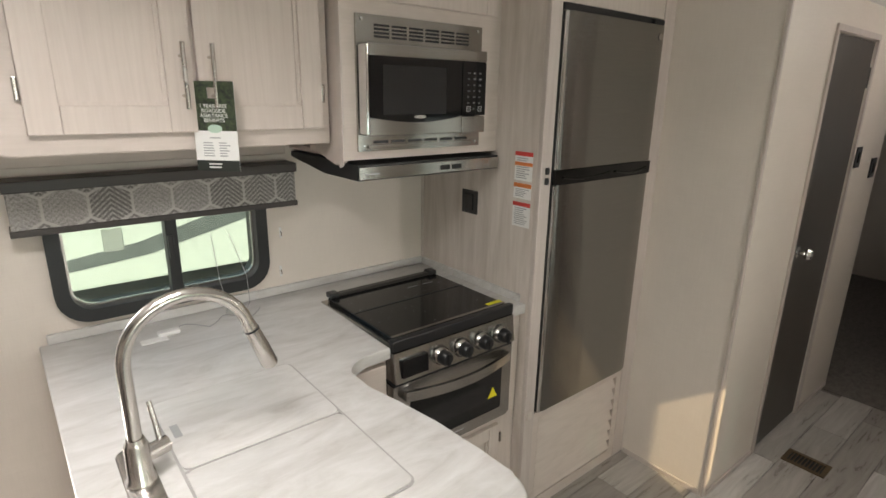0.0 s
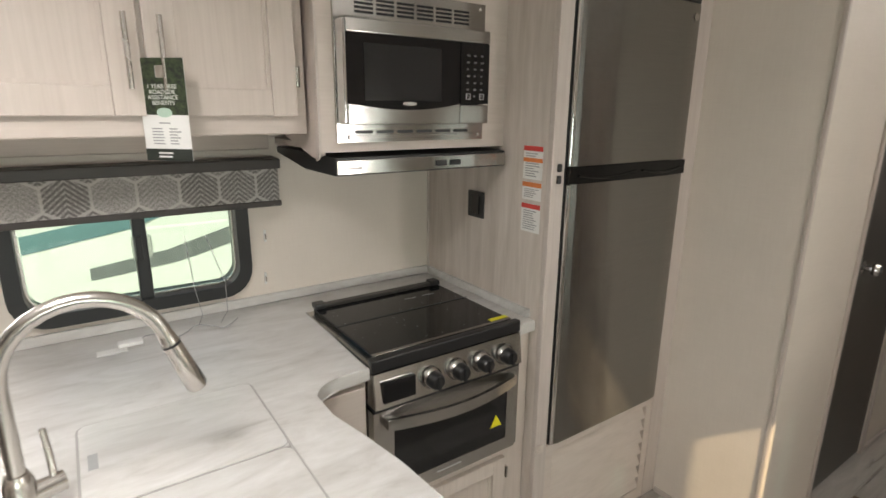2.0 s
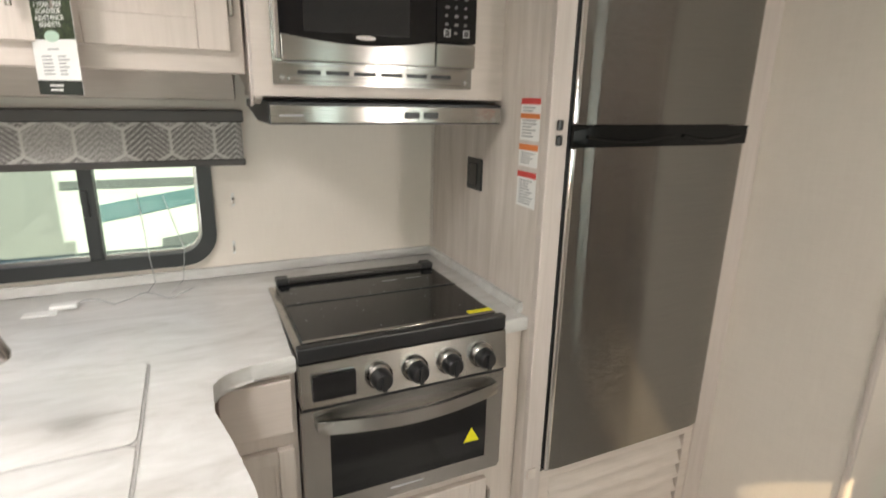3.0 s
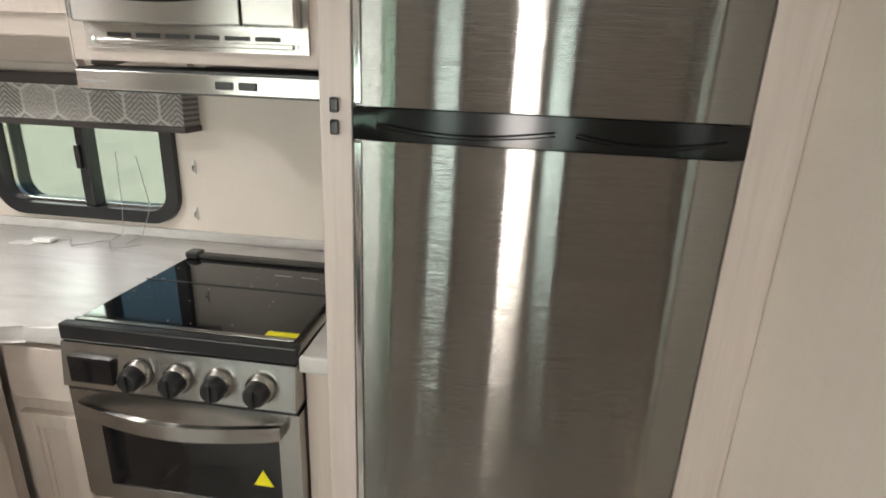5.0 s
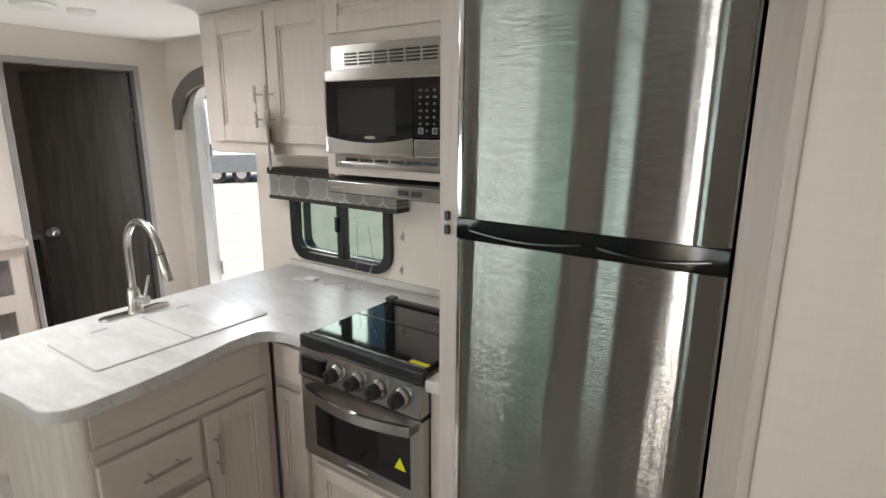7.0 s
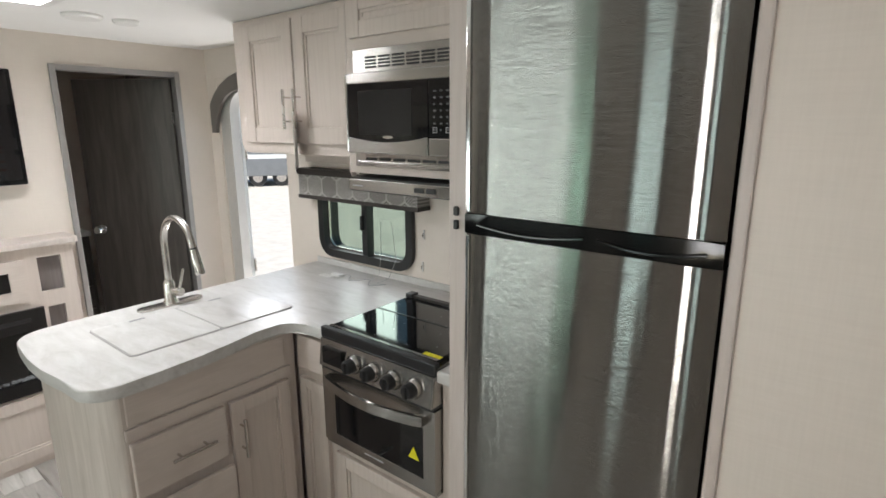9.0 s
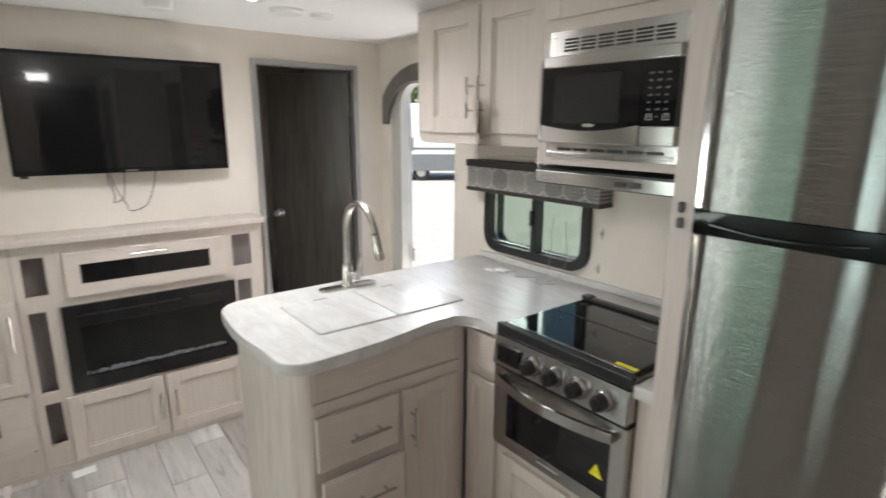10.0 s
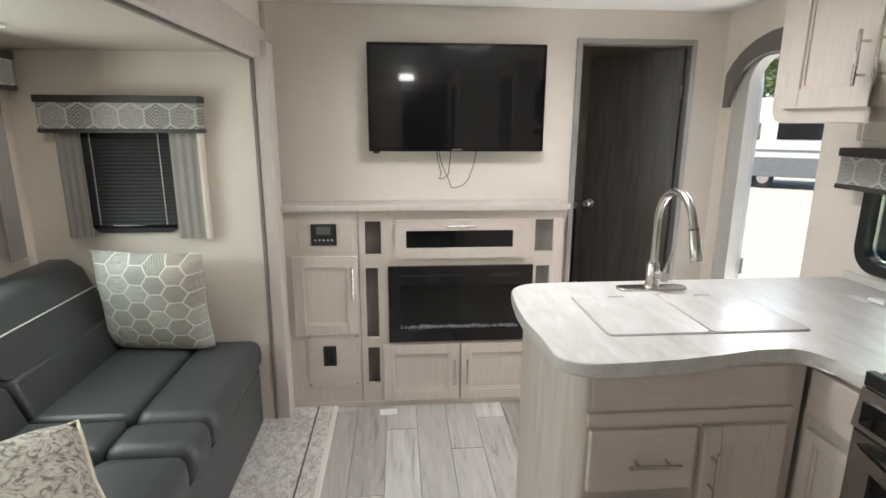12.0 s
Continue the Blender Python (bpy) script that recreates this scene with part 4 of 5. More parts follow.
# ---------------------------------------------------------------- fridge surround
fs = thing("fridge_surround", (0, 0, 0), 0, "greige vertical-grain panel enclosure round the refrigerator", "cabinet")
part("side_panel", boxes((2.294, 2.318, -0.622, -0.002, 0.0, H - 0.003)), M_PANEL, fs)
part("corner_bead", boxes((2.286, 2.2935, -0.010, -0.002, 0.945, 1.40, 0.002)), M_PANEL, fs)
part("front_stile", boxes((2.293, 2.346, -0.642, -0.6225, 0.0, H - 0.003, 0.003)), M_TRIM, fs)
part("end_stile", boxes((2.934, 3.0095, -0.642, -0.6225, 0.0, H - 0.003, 0.003)), M_TRIM, fs)
part("top_panel", boxes((2.3465, 2.9335, -0.638, -0.6225, 1.905, H - 0.003)), M_CAB, fs)
part("lower_panel", wall_mesh(2.3465, 2.9335, 0.0, 0.460, [(2.38, 2.90, 0.05, 0.43)], -0.638, -0.6225, "y"), M_CABX, fs)
for i in range(7):
    b = bmesh.new()
    z = 0.060 + i * 0.053
    prism(b, [(-0.640, z), (-0.634, z - 0.004), (-0.612, z + 0.040), (-0.618, z + 0.044)], 2.382, 2.898, "x", 0.001)
    part("louvre", b, M_CABX, fs)
part("cavity_back", boxes((2.35, 2.93, -0.60, -0.58, 0.0, 0.455)), M_SLOT, fs)
part("small_block", boxes((2.300, 2.325, -0.650, -0.6425, 0.455, 0.485, 0.002)), M_PANEL, fs)
for zz in (1.352, 1.386):
    part("door_catch", boxes((2.312, 2.326, -0.652, -0.6425, zz - 0.012, zz + 0.012, 0.004)), M_BLACK, fs)

# ---------------------------------------------------------------- refrigerator
rf = thing("refrigerator", (2.640, -0.632, 0.0), 0, "two-door stainless refrigerator with a black handle band", "refrigerator")
WF = 0.288


def fridge_door(name, z0, z1):
    b = bmesh.new()
    n = 16
    pts = []
    for i in range(n + 1):
        u = -1 + 2 * i / n
        pts.append((u * WF, -0.016 - 0.001 * (1 - u * u) - (0.006 if abs(u) < 0.99 else 0)))
    pts += [(WF, 0.028), (-WF, 0.028)]
    prism(b, pts, z0, z1, "z")
    return part(name, b, M_FRIDGE, rf, "", True)


fridge_door("upper_door", 1.387, 1.880)
fridge_door("lower_door", 0.468, 1.335)
b = bmesh.new()
n = 16
pts = [(-WF + 2 * WF * i / n, -0.018 - 0.001 * (1 - (-1 + 2 * i / n) ** 2) - 0.006) for i in range(n + 1)] + [(WF, 0.028), (-WF, 0.028)]
prism(b, pts, 1.337, 1.385, "z", 0.0015)
part("handle_band", b, M_BAND, rf, "glossy black handle band", True)
b = bmesh.new()
pts = []
for x0, x1 in ((-0.25, 0.02), (0.05, 0.26)):
    row = []
    for i in range(13):
        u = x0 + (x1 - x0) * i / 12
        row.append((u, -0.026 - 0.001 * (1 - (u / WF) ** 2), 1.360 - 0.012 * math.sin(math.pi * i / 12)))
    tube(b, row, 0.004, 8)
part("grip_lip", b, M_BAND, rf, "", True)
part("cabinet_body", boxes((-WF + 0.008, WF - 0.008, 0.029, 0.60, 0.468, 1.887)), M_BLACK, rf)
part("side_gasket", boxes((-WF - 0.004, -WF, -0.010, 0.03, 0.471, 1.877)), M_BLACK, rf)
part("door_edge", boxes((-WF - 0.0005, -WF + 0.012, -0.0225, -0.0135, 0.470, 1.333, 0.003), (-WF - 0.0005, -WF + 0.012, -0.0225, -0.0135, 1.389, 1.878, 0.003)), M_CHROME, rf, "bright rounded door edge")
part("hinge_cover", boxes((WF - 0.075, WF - 0.005, -0.02, 0.03, 1.881, 1.900, 0.004)), M_BLACK, rf)
part("top_cap", boxes((-WF, WF - 0.08, -0.012, 0.03, 1.881, 1.903, 0.003)), M_BLACK, rf)
b = bmesh.new()
lathe(b, [(0.012, 0.0), (0.012, -0.002), (0.001, -0.003)], (WF - 0.03, -0.022, 1.84), "y", 16)
part("badge", b, M_NICKEL, rf)

# warning stickers on the side panel
for z0, z1, col in ((1.346, 1.443, "r"), (1.284, 1.337, "o"), (1.186, 1.272, "r")):
    s = thing("warning_sticker", (2.2938, -0.565, z0), -90, "white warning sticker with a coloured heading on the wood panel", "sticker", "stickers on the fridge panel")
    h = z1 - z0
    part("paper", boxes((-0.040, 0.040, -0.0010, 0.0, 0, h)), M_PAPER, s)
    part("heading", boxes((-0.040, 0.040, -0.0016, -0.0011, h - 0.014, h)), M_RED if col == "r" else M_ORANGE, s)
    if h > 0.09:
        part("second_heading", boxes((-0.040, 0.040, -0.0016, -0.0011, h * 0.52, h * 0.52 + 0.012)), M_ORANGE, s)
    text_bars(s, -0.031, 0.031, 0.006, h - 0.018, -0.0011, int(h / 0.009), M_GREYINK, rng=random.Random(int(z0 * 100)))

# ---------------------------------------------------------------- worktop
CZ = 0.915
wt_ = bmesh.new()


def arc(cx, cy, r, a0, a1, n=8):
    return [(cx + r * math.cos(radians(a0 + (a1 - a0) * i / n)), cy + r * math.sin(radians(a0 + (a1 - a0) * i / n))) for i in range(n + 1)]


out = [(0.93, -0.002), (0.945, -1.12)]
out += arc(1.06, -1.180, 0.115, 180, 270, 6)[1:]
out += [(1.20, -1.308), (1.33, -1.308), (1.44, -1.294)]
out += arc(1.518, -1.200, 0.095, -75, 0, 6)
out += [(1.610, -1.10), (1.600, -0.98), (1.580, -0.86), (1.552, -0.76)]
out += arc(1.635, -0.70, 0.088, 172, 90, 6)[1:]
out += [(1.7205, -0.610), (1.7205, -0.165), (2.2255, -0.165), (2.2255, -0.612), (2.2925, -0.612), (2.2925, -0.002)]
prism(wt_, out, CZ - 0.038, CZ, "z", 0.006)
ctop = thing("countertop", (0, 0, 0), 0, "pale streaked laminate L-shaped countertop with rounded ends", "countertop")
part("slab", wt_, M_COUNTER, ctop, "", True)
bsp = bmesh.new()
box(bsp, 0.95, 2.285, -0.014, -0.001, CZ + 0.0005, CZ + 0.030, 0.003)
part("backsplash", bsp, M_COUNTER, ctop)
part("side_splash", boxes((2.28, 2.2935, -0.585, -0.0145, CZ + 0.0005, CZ + 0.028, 0.003)), M_COUNTER, ctop)

sk = thing("sink_cover_board", (0, 0, 0), 0, "flush laminate cover boards over the double sink", "sink cover")
for n_, y0, y1 in (("board", -1.108, -0.820), ("board", -0.814, -0.526)):
    b = bmesh.new()
    prism(b, round_rect(1.110, 1.445, y0, y1, 0.018, 4), CZ + 0.0005, CZ + 0.0045, "z", 0.0012)
    bo = part(n_, b, M_COUNTER, sk, "", True)
    c = (y0 + y1) / 2
    part("finger_notch", boxes((1.122, 1.138, c - 0.026, c + 0.026, CZ + 0.0046, CZ + 0.0052)), M_GREYINK, bo)
b = bmesh.new()
ring(b, round_rect(1.105, 1.450, -1.113, -0.521, 0.022, 4), round_rect(1.1105, 1.4445, -1.1075, -0.5265, 0.018, 4), CZ + 0.0002, CZ + 0.0020, "z")
box(b, 1.110, 1.445, -0.8195, -0.8145, CZ + 0.0002, CZ + 0.0022)
part("sink_rim", b, plain("grey_seam", (0.36, 0.345, 0.33), 0.5), sk, "thin grey seam round the boards", True)

fa = thing("faucet", (1.040, -0.80, CZ), 0, "brushed nickel gooseneck pull-down kitchen faucet", "faucet")
b = bmesh.new()
prism(b, round_rect(-0.028, 0.028, -0.125, 0.125, 0.027, 6), 0.0, 0.008, "z", 0.002)
part("base_plate", b, M_NICKEL, fa, "", True)
b = bmesh.new()
lathe(b, [(0.027, 0.008), (0.027, 0.014), (0.022, 0.020), (0.021, 0.085), (0.017, 0.095), (0.015, 0.10)], (0, 0, 0), "z", 24)
part("body", b, M_NICKEL, fa, "", True)
b = bmesh.new()
R = 0.112
pts = [(0, 0, 0.09), (0, 0, 0.16), (0, 0, 0.22)] + [(R - R * math.cos(radians(a)), 0, 0.24 + R * math.sin(radians(a))) for a in range(0, 166, 11)]
tube(b, pts, 0.0125, 14)
part("spout", b, M_NICKEL, fa, "", True)
e0 = Vector(pts[-1])
dr = (Vector(pts[-1]) - Vector(pts[-2])).normalized()
b = bmesh.new()
tube(b, [e0 - dr * 0.002, e0 + dr * 0.02, e0 + dr * 0.06, e0 + dr * 0.105, e0 + dr * 0.112], [0.0130, 0.0150, 0.0165, 0.0175, 0.014], 16)
part("spray_head", b, M_NICKEL, fa, "", True)
b = bmesh.new()
tube(b, [e0 + dr * 0.015, e0 + dr * 0.019], 0.0155, 16)
part("black_ring", b, M_BLACK, fa, "", True)
b = bmesh.new()
tube(b, [(0.012, 0.006, 0.055), (0.054, 0.020, 0.055)], 0.0165, 18)
tube(b, [(0.042, 0.016, 0.062), (0.040, 0.030, 0.10), (0.036, 0.044, 0.140)], [0.006, 0.0055, 0.005], 10)
part("lever", b, M_NICKEL, fa, "", True)

# small clip on the wall by the window
wc = thing("wall_clip", (1.660, -0.0005, 1.142), 0, "tiny white plastic cable clip on the wall", "clip")
part("tab", boxes((-0.004, 0.004, -0.006, 0.0, -0.020, 0.020, 0.002)), M_WHITE, wc)
part("hook", tube(bmesh.new(), [(0, -0.005, 0.006), (0, -0.012, 0.0), (0, -0.010, -0.010)], 0.002, 6), M_NICKEL, wc, "", True)

copy_thing(wc, pose(1.652, -0.0005, 1.000))

# loose papers and cable on the counter
lc = thing("loose_cable", (1.36, -0.13, CZ + 0.001), 0, "loose thin cable and white connector lying on the countertop", "cable")
pts = [(-0.10 + 0.018 * i, 0.03 * math.sin(i * 0.9), 0.003 + 0.004 * abs(math.sin(i * 1.3))) for i in range(16)]
part("cord", tube(bmesh.new(), pts, 0.0016, 6), M_GREYINK, lc, "", True)
pts = [(0.06, 0.03, 0.003), (0.08, 0.07, 0.02), (0.07, 0.095, 0.10), (0.06, 0.112, 0.26)]
part("cord", tube(bmesh.new(), pts, 0.0012, 6), M_GREYINK, lc, "", True)
pts = [(0.12, 0.02, 0.003), (0.15, 0.06, 0.02), (0.16, 0.10, 0.10), (0.12, 0.118, 0.25)]
part("cord", tube(bmesh.new(), pts, 0.0012, 6), M_GREYINK, lc, "", True)
part("connector", boxes((-0.15, -0.09, -0.018, 0.012, 0.0, 0.012, 0.004)), M_WHITE, lc)
part("tag", boxes((-0.20, -0.13, -0.045, -0.012, 0.0, 0.002)), M_PAPER, lc)

# ---------------------------------------------------------------- peninsula base cabinet (front faces +x)
pb = thing("peninsula_cabinet", (0, 0, 0), 90, "greige peninsula base cabinet with drawers and a door", "cabinet")
yF = -1.535
part("face_frame", boxes((-1.190, -0.60, yF, yF + 0.02, 0.0, CZ - 0.039)), M_CAB, pb)
b = bmesh.new()
prism(b, [(-1.190, -1.535), (-1.21, -1.52), (-1.235, -1.44), (-1.25, -1.30), (-1.25, -1.05), (-1.235, -1.03), (-0.60, -1.03), (-0.60, -1.533)], 0.0, CZ - 0.039, "z")
part("curved_end", b, M_PANEL, pb, "vertical-grain curved end panel", True)
part("false_drawer", boxes((-1.180, -0.645, yF - 0.006, yF - 0.0005, 0.748, 0.862, 0.003)), M_CABX, pb)
part("rail", boxes((-1.190, -0.625, yF - 0.012, yF - 0.0005, 0.705, 0.742, 0.004)), M_CABX, pb)
f1 = slab_front(pb, -1.182, -0.890, 0.512, 0.694, yF)
bar_handle(f1, -1.015, 0.605, 0.14, yF - 0.019, False)
f2 = slab_front(pb, -1.182, -0.890, 0.290, 0.492, yF - 0.03)
bar_handle(f2, -1.015, 0.40, 0.14, yF - 0.049, False)
part("drawer_box", boxes((-1.165, -0.905, yF - 0.03, yF, 0.31, 0.46)), M_SLOT, pb)
f3 = slab_front(pb, -1.182, -0.890, 0.07, 0.272, yF)
bar_handle(f3, -1.015, 0.18, 0.14, yF - 0.019, False)
dp = shaker_door(pb, -0.872, -0.640, 0.07, 0.694, yF, 0.05)
bar_handle(dp, -0.845, 0.565, 0.14, yF - 0.019)

# corner base by the stove, front faces -y
cb = thing("corner_base_cabinet", (0, 0, 0), 0, "narrow greige base cabinet between peninsula and stove", "cabinet")
part("face_frame", boxes((1.537, 1.7195, -0.585, -0.565, 0.0, CZ - 0.039)), M_CAB, cb)
shaker_door(cb, 1.565, 1.708, 0.10, 0.694, -0.585, 0.035)
part("upper_front", boxes((1.565, 1.708, -0.607, -0.5855, 0.735, 0.862, 0.003)), M_CABX, cb)
part("body", boxes((0.96, 1.72, -0.565, -0.003, 0.0, CZ - 0.040)), M_PANEL, cb)

ub = thing("stove_base_cabinet", (0, 0, 0), 0, "greige cabinet base under and beside the stove", "cabinet")
part("face_frame", boxes((1.7205, 2.2925, -0.585, -0.565, 0.0, 0.50)), M_CAB, ub)
part("side_stile", boxes((2.2265, 2.2925, -0.587, -0.565, 0.5005, CZ - 0.039, 0.002)), M_CAB, ub)
shaker_door(ub, 1.75, 2.20, 0.08, 0.46, -0.585, 0.05)
part("hinge_dot", boxes((2.206, 2.212, -0.604, -0.5855, 0.38, 0.42)), M_NICKEL, ub)

# ---------------------------------------------------------------- stove
sv = thing("stove", (1.7225, 0.027, 0), 0, "stainless gas range with a black glass cover and four knobs", "stove")
WS = 0.501
part("oven_body", boxes((0.004, WS - 0.004, -0.598, -0.20, 0.51, 0.905)), M_BLACK, sv)
part("steel_rim", boxes((-0.001, WS + 0.001, -0.635, -0.197, CZ - 0.003, CZ + 0.004, 0.002)), M_STEEL, sv)
b = bmesh.new()
box(b, 0.018, WS - 0.018, -0.622, -0.215, CZ + 0.0045, CZ + 0.018, 0.003)
cov = part("glass_cover", b, M_BGLASS, sv, "black glass lid, closed")
part("cover_fold", boxes((0.014, WS - 0.014, -0.395, -0.391, CZ + 0.0182, CZ + 0.0196)), M_BLACK, cov)
part("lid_trim", boxes((0.016, WS - 0.016, -0.6215, -0.6095, CZ + 0.0182, CZ + 0.0194, 0.0004)), M_STEEL, cov, "thin stainless strip along the lid")
for x0 in (0.30, 0.37):
    part("print_mark", boxes((x0, x0 + 0.045, -0.302, -0.298, CZ + 0.0181, CZ + 0.0185)), M_GREYINK, cov)
part("rear_bar", boxes((0.018, WS - 0.018, -0.232, -0.205, CZ + 0.018, CZ + 0.030, 0.004)), plain("brown_black_plastic", (0.022, 0.018, 0.016), 0.4), sv)
for xx in (0.035, WS - 0.035):
    part("lid_hinge", boxes((xx - 0.018, xx + 0.018, -0.240, -0.200, CZ + 0.0185, CZ + 0.037, 0.006)), M_BLACK, sv)
part("front_edge", boxes((0.0, WS, -0.646, -0.6225, CZ - 0.018, CZ + 0.018, 0.004)), M_BLACK, sv)
b = bmesh.new()
prism(b, [(-0.648, CZ - 0.020), (-0.660, 0.800), (-0.600, 0.800), (-0.600, CZ - 0.020)], 0.0, WS, "x", 0.003)
part("control_panel", b, M_STEEL, sv)
part("display", boxes((0.025, 0.118, -0.664, -0.650, 0.815, 0.872)), M_BGLASS, sv)
for i in range(4):
    xx = 0.172 + 0.0862 * i
    b = bmesh.new()
    lathe(b, [(0.031, 0.0), (0.031, -0.006), (0.026, -0.012), (0.025, -0.014)], (xx, -0.655, 0.845), "y", 24)
    k = part("knob", b, M_STEEL, sv, "", True)
    b = bmesh.new()
    lathe(b, [(0.0235, -0.014), (0.0225, -0.034), (0.018, -0.040), (0.002, -0.041)], (xx, -0.655, 0.845), "y", 24)
    box(b, xx - 0.005, xx + 0.005, -0.655 - 0.046, -0.655 - 0.036, 0.826, 0.864, 0.002)
    part("grip", b, M_BLACK, k, "black ribbed knob grip", True)
part("dark_gap", boxes((0.004, WS - 0.004, -0.652, -0.60, 0.788, 0.7995)), M_BLACK, sv)
dv = part("oven_door", wall_mesh(0.0, WS, 0.515, 0.785, [(0.060, WS - 0.045, 0.550, 0.722)], -0.648, -0.60, "y"), M_STEEL, sv)
part("oven_glass", boxes((0.058, WS - 0.043, -0.6465, -0.630, 0.548, 0.724)), M_BGLASS, dv)
b = bmesh.new()
bow = [(0.03 + (WS - 0.06) * k / 16, -0.672 - 0.036 * math.sin(math.pi * k / 16)) for k in range(17)]
prism(b, [(0.03, -0.649)] + bow + [(WS - 0.03, -0.649), (WS - 0.045, -0.649)] + [(x, y + 0.012) for x, y in reversed(bow[1:-1])] + [(0.045, -0.649)], 0.738, 0.770, "z", 0.004)
part("oven_handle", b, M_STEEL, dv, "curved stainless handle", True)
text_bars(sv, 0.20, 0.30, 0.527, 0.537, -0.6482, 1, M_GREYINK, "brand_mark")
part("bottom_strip", boxes((0.0, WS, -0.640, -0.60, 0.500, 0.513)), M_STEEL, sv)
b = bmesh.new()
prism(b, [(0.394, 0.602), (0.438, 0.602), (0.416, 0.642)], -0.6478, -0.6468, "y")
part("warning_triangle", b, M_YELLOW, sv, "yellow triangular warning sticker")
part("yellow_sticker", boxes((0.420, 0.485, -0.606, -0.588, CZ + 0.0182, CZ + 0.0190)), M_YELLOW, sv, "yellow strip sticker")
b = bmesh.new()
rg = random.Random(12)
for i in range(40):
    x, y = rg.uniform(0.03, WS - 0.03), rg.uniform(-0.60, -0.25)
    box(b, x, x + rg.uniform(0.001, 0.004), y, y + rg.uniform(0.001, 0.003), CZ + 0.0181, CZ + 0.0186)
dst = part("dust_specks", b, M_GREYINK, cov)
dst["kind"] = "stuff"

# ---------------------------------------------------------------- hallway door, switches, floor vent
hdw = thing("hall_door", (0, 0, 0), 0, "charcoal wood-grain hallway door, closed, with a chrome knob", "door")
part("leaf", boxes((3.503, 4.027, -1.031, -0.997, 0.01, 1.876, 0.002)), M_DARKDOOR, hdw)
part("casing", boxes((3.475, 3.4995, -1.045, -1.0355, 0, 1.882, 0.002), (4.0305, 4.055, -1.045, -1.0355, 0, 1.882, 0.002), (3.475, 4.055, -1.045, -1.0355, 1.8825, 1.908, 0.002)), M_TRIM, hdw)
b = bmesh.new()
lathe(b, [(0.026, 0.0), (0.026, -0.006), (0.011, -0.010), (0.011, -0.028), (0.020, -0.034), (0.024, -0.046), (0.018, -0.058), (0.004, -0.060)], (3.565, -1.031, 0.985), "y", 20)
part("knob", b, M_CHROME, hdw, "round chrome knob", True)
part("hinge", boxes((4.022, 4.034, -1.039, -1.032, 1.68, 1.77)), M_CHROME, hdw)
for xx, zz in ((4.12, 1.36), (4.42, 1.29)):
    s = thing("switch_plate", (xx, -1.0355, zz - 0.045), 0, "black rocker switch plate on the hallway wall", "switch")
    part("plate", boxes((-0.04, 0.04, -0.008, 0.0, 0, 0.10, 0.003)), M_BLACK, s)
    part("rocker", boxes((-0.018, 0.018, -0.012, -0.0082, 0.025, 0.075, 0.002)), M_BGLASS, s)
fv = thing("floor_register", (3.61, -1.23, 0.0), 0, "brown metal floor heating register", "floor vent")
part("rim", ring(bmesh.new(), [(-0.058, -0.088), (0.058, -0.088), (0.058, 0.088), (-0.058, 0.088)], [(-0.040, -0.070), (0.040, -0.070), (0.040, 0.070), (-0.040, 0.070)], 0.0, 0.006, "z"), M_GRATE, fv)
part("well", boxes((-0.04, 0.04, -0.070, 0.070, 0.0005, 0.0015)), M_BLACK, fv)
for i in range(9):
    y = -0.060 + i * 0.015
    part("slat", boxes((-0.04, 0.04, y - 0.002, y + 0.002, 0.0016, 0.0055)), M_GRATE, fv)

# bedroom: bed, carpet, dark cabinet by the doorway
cp = tagged(part("carpet_bedroom", boxes((4.45, X_END - 0.01, YW + 0.01, -0.01, -0.004, 0.004)), carpet("dark_taupe_carpet", (0.10, 0.085, 0.075), (0.22, 0.195, 0.175))), "dark taupe bedroom carpet", "carpet", kind="structure")
bed = thing("bed", (5.75, -1.72, 0), 0, "bed with a grey-blue striped quilt over a wooden base", "bed")
part("base", boxes((-0.72, 1.35, -0.55, 0.42, 0.005, 0.38)), M_CAB, bed)
part("mattress", boxes((-0.78, 1.35, -0.56, 0.50, 0.3805, 0.58, 0.05, 4)), plain("dark_mattress_side", (0.09, 0.075, 0.08), 0.8), bed)
mq = material("striped_quilt", (0.3, 0.35, 0.38), 0.85)
wv = node(mq, "ShaderNodeTexWave", Scale=5.0, Distortion=0.6)
wire(mq, coords(mq), wv.inputs["Vector"])
base(mq, ramp(mq, wv.outputs["Fac"], [(0.3, (0.12, 0.17, 0.21)), (0.7, (0.42, 0.48, 0.5))]))
part("quilt", boxes((-0.80, 1.352, -0.57, 0.52, 0.575, 0.64, 0.03, 4)), mq, bed)
dn = thing("dinette_seat", (4.16, -1.96, 0), 0, "pale wood dinette bench end with a dark blue cushion", "bench")
part("base", boxes((-0.02, 0.42, -0.28, 0.40, 0.0, 0.10, 0.004)), M_CAB, dn)
part("cushion_front", boxes((0.0, 0.42, -0.26, 0.38, 0.1005, 0.44, 0.02)), plain("navy_vinyl", (0.02, 0.03, 0.06), 0.5), dn)

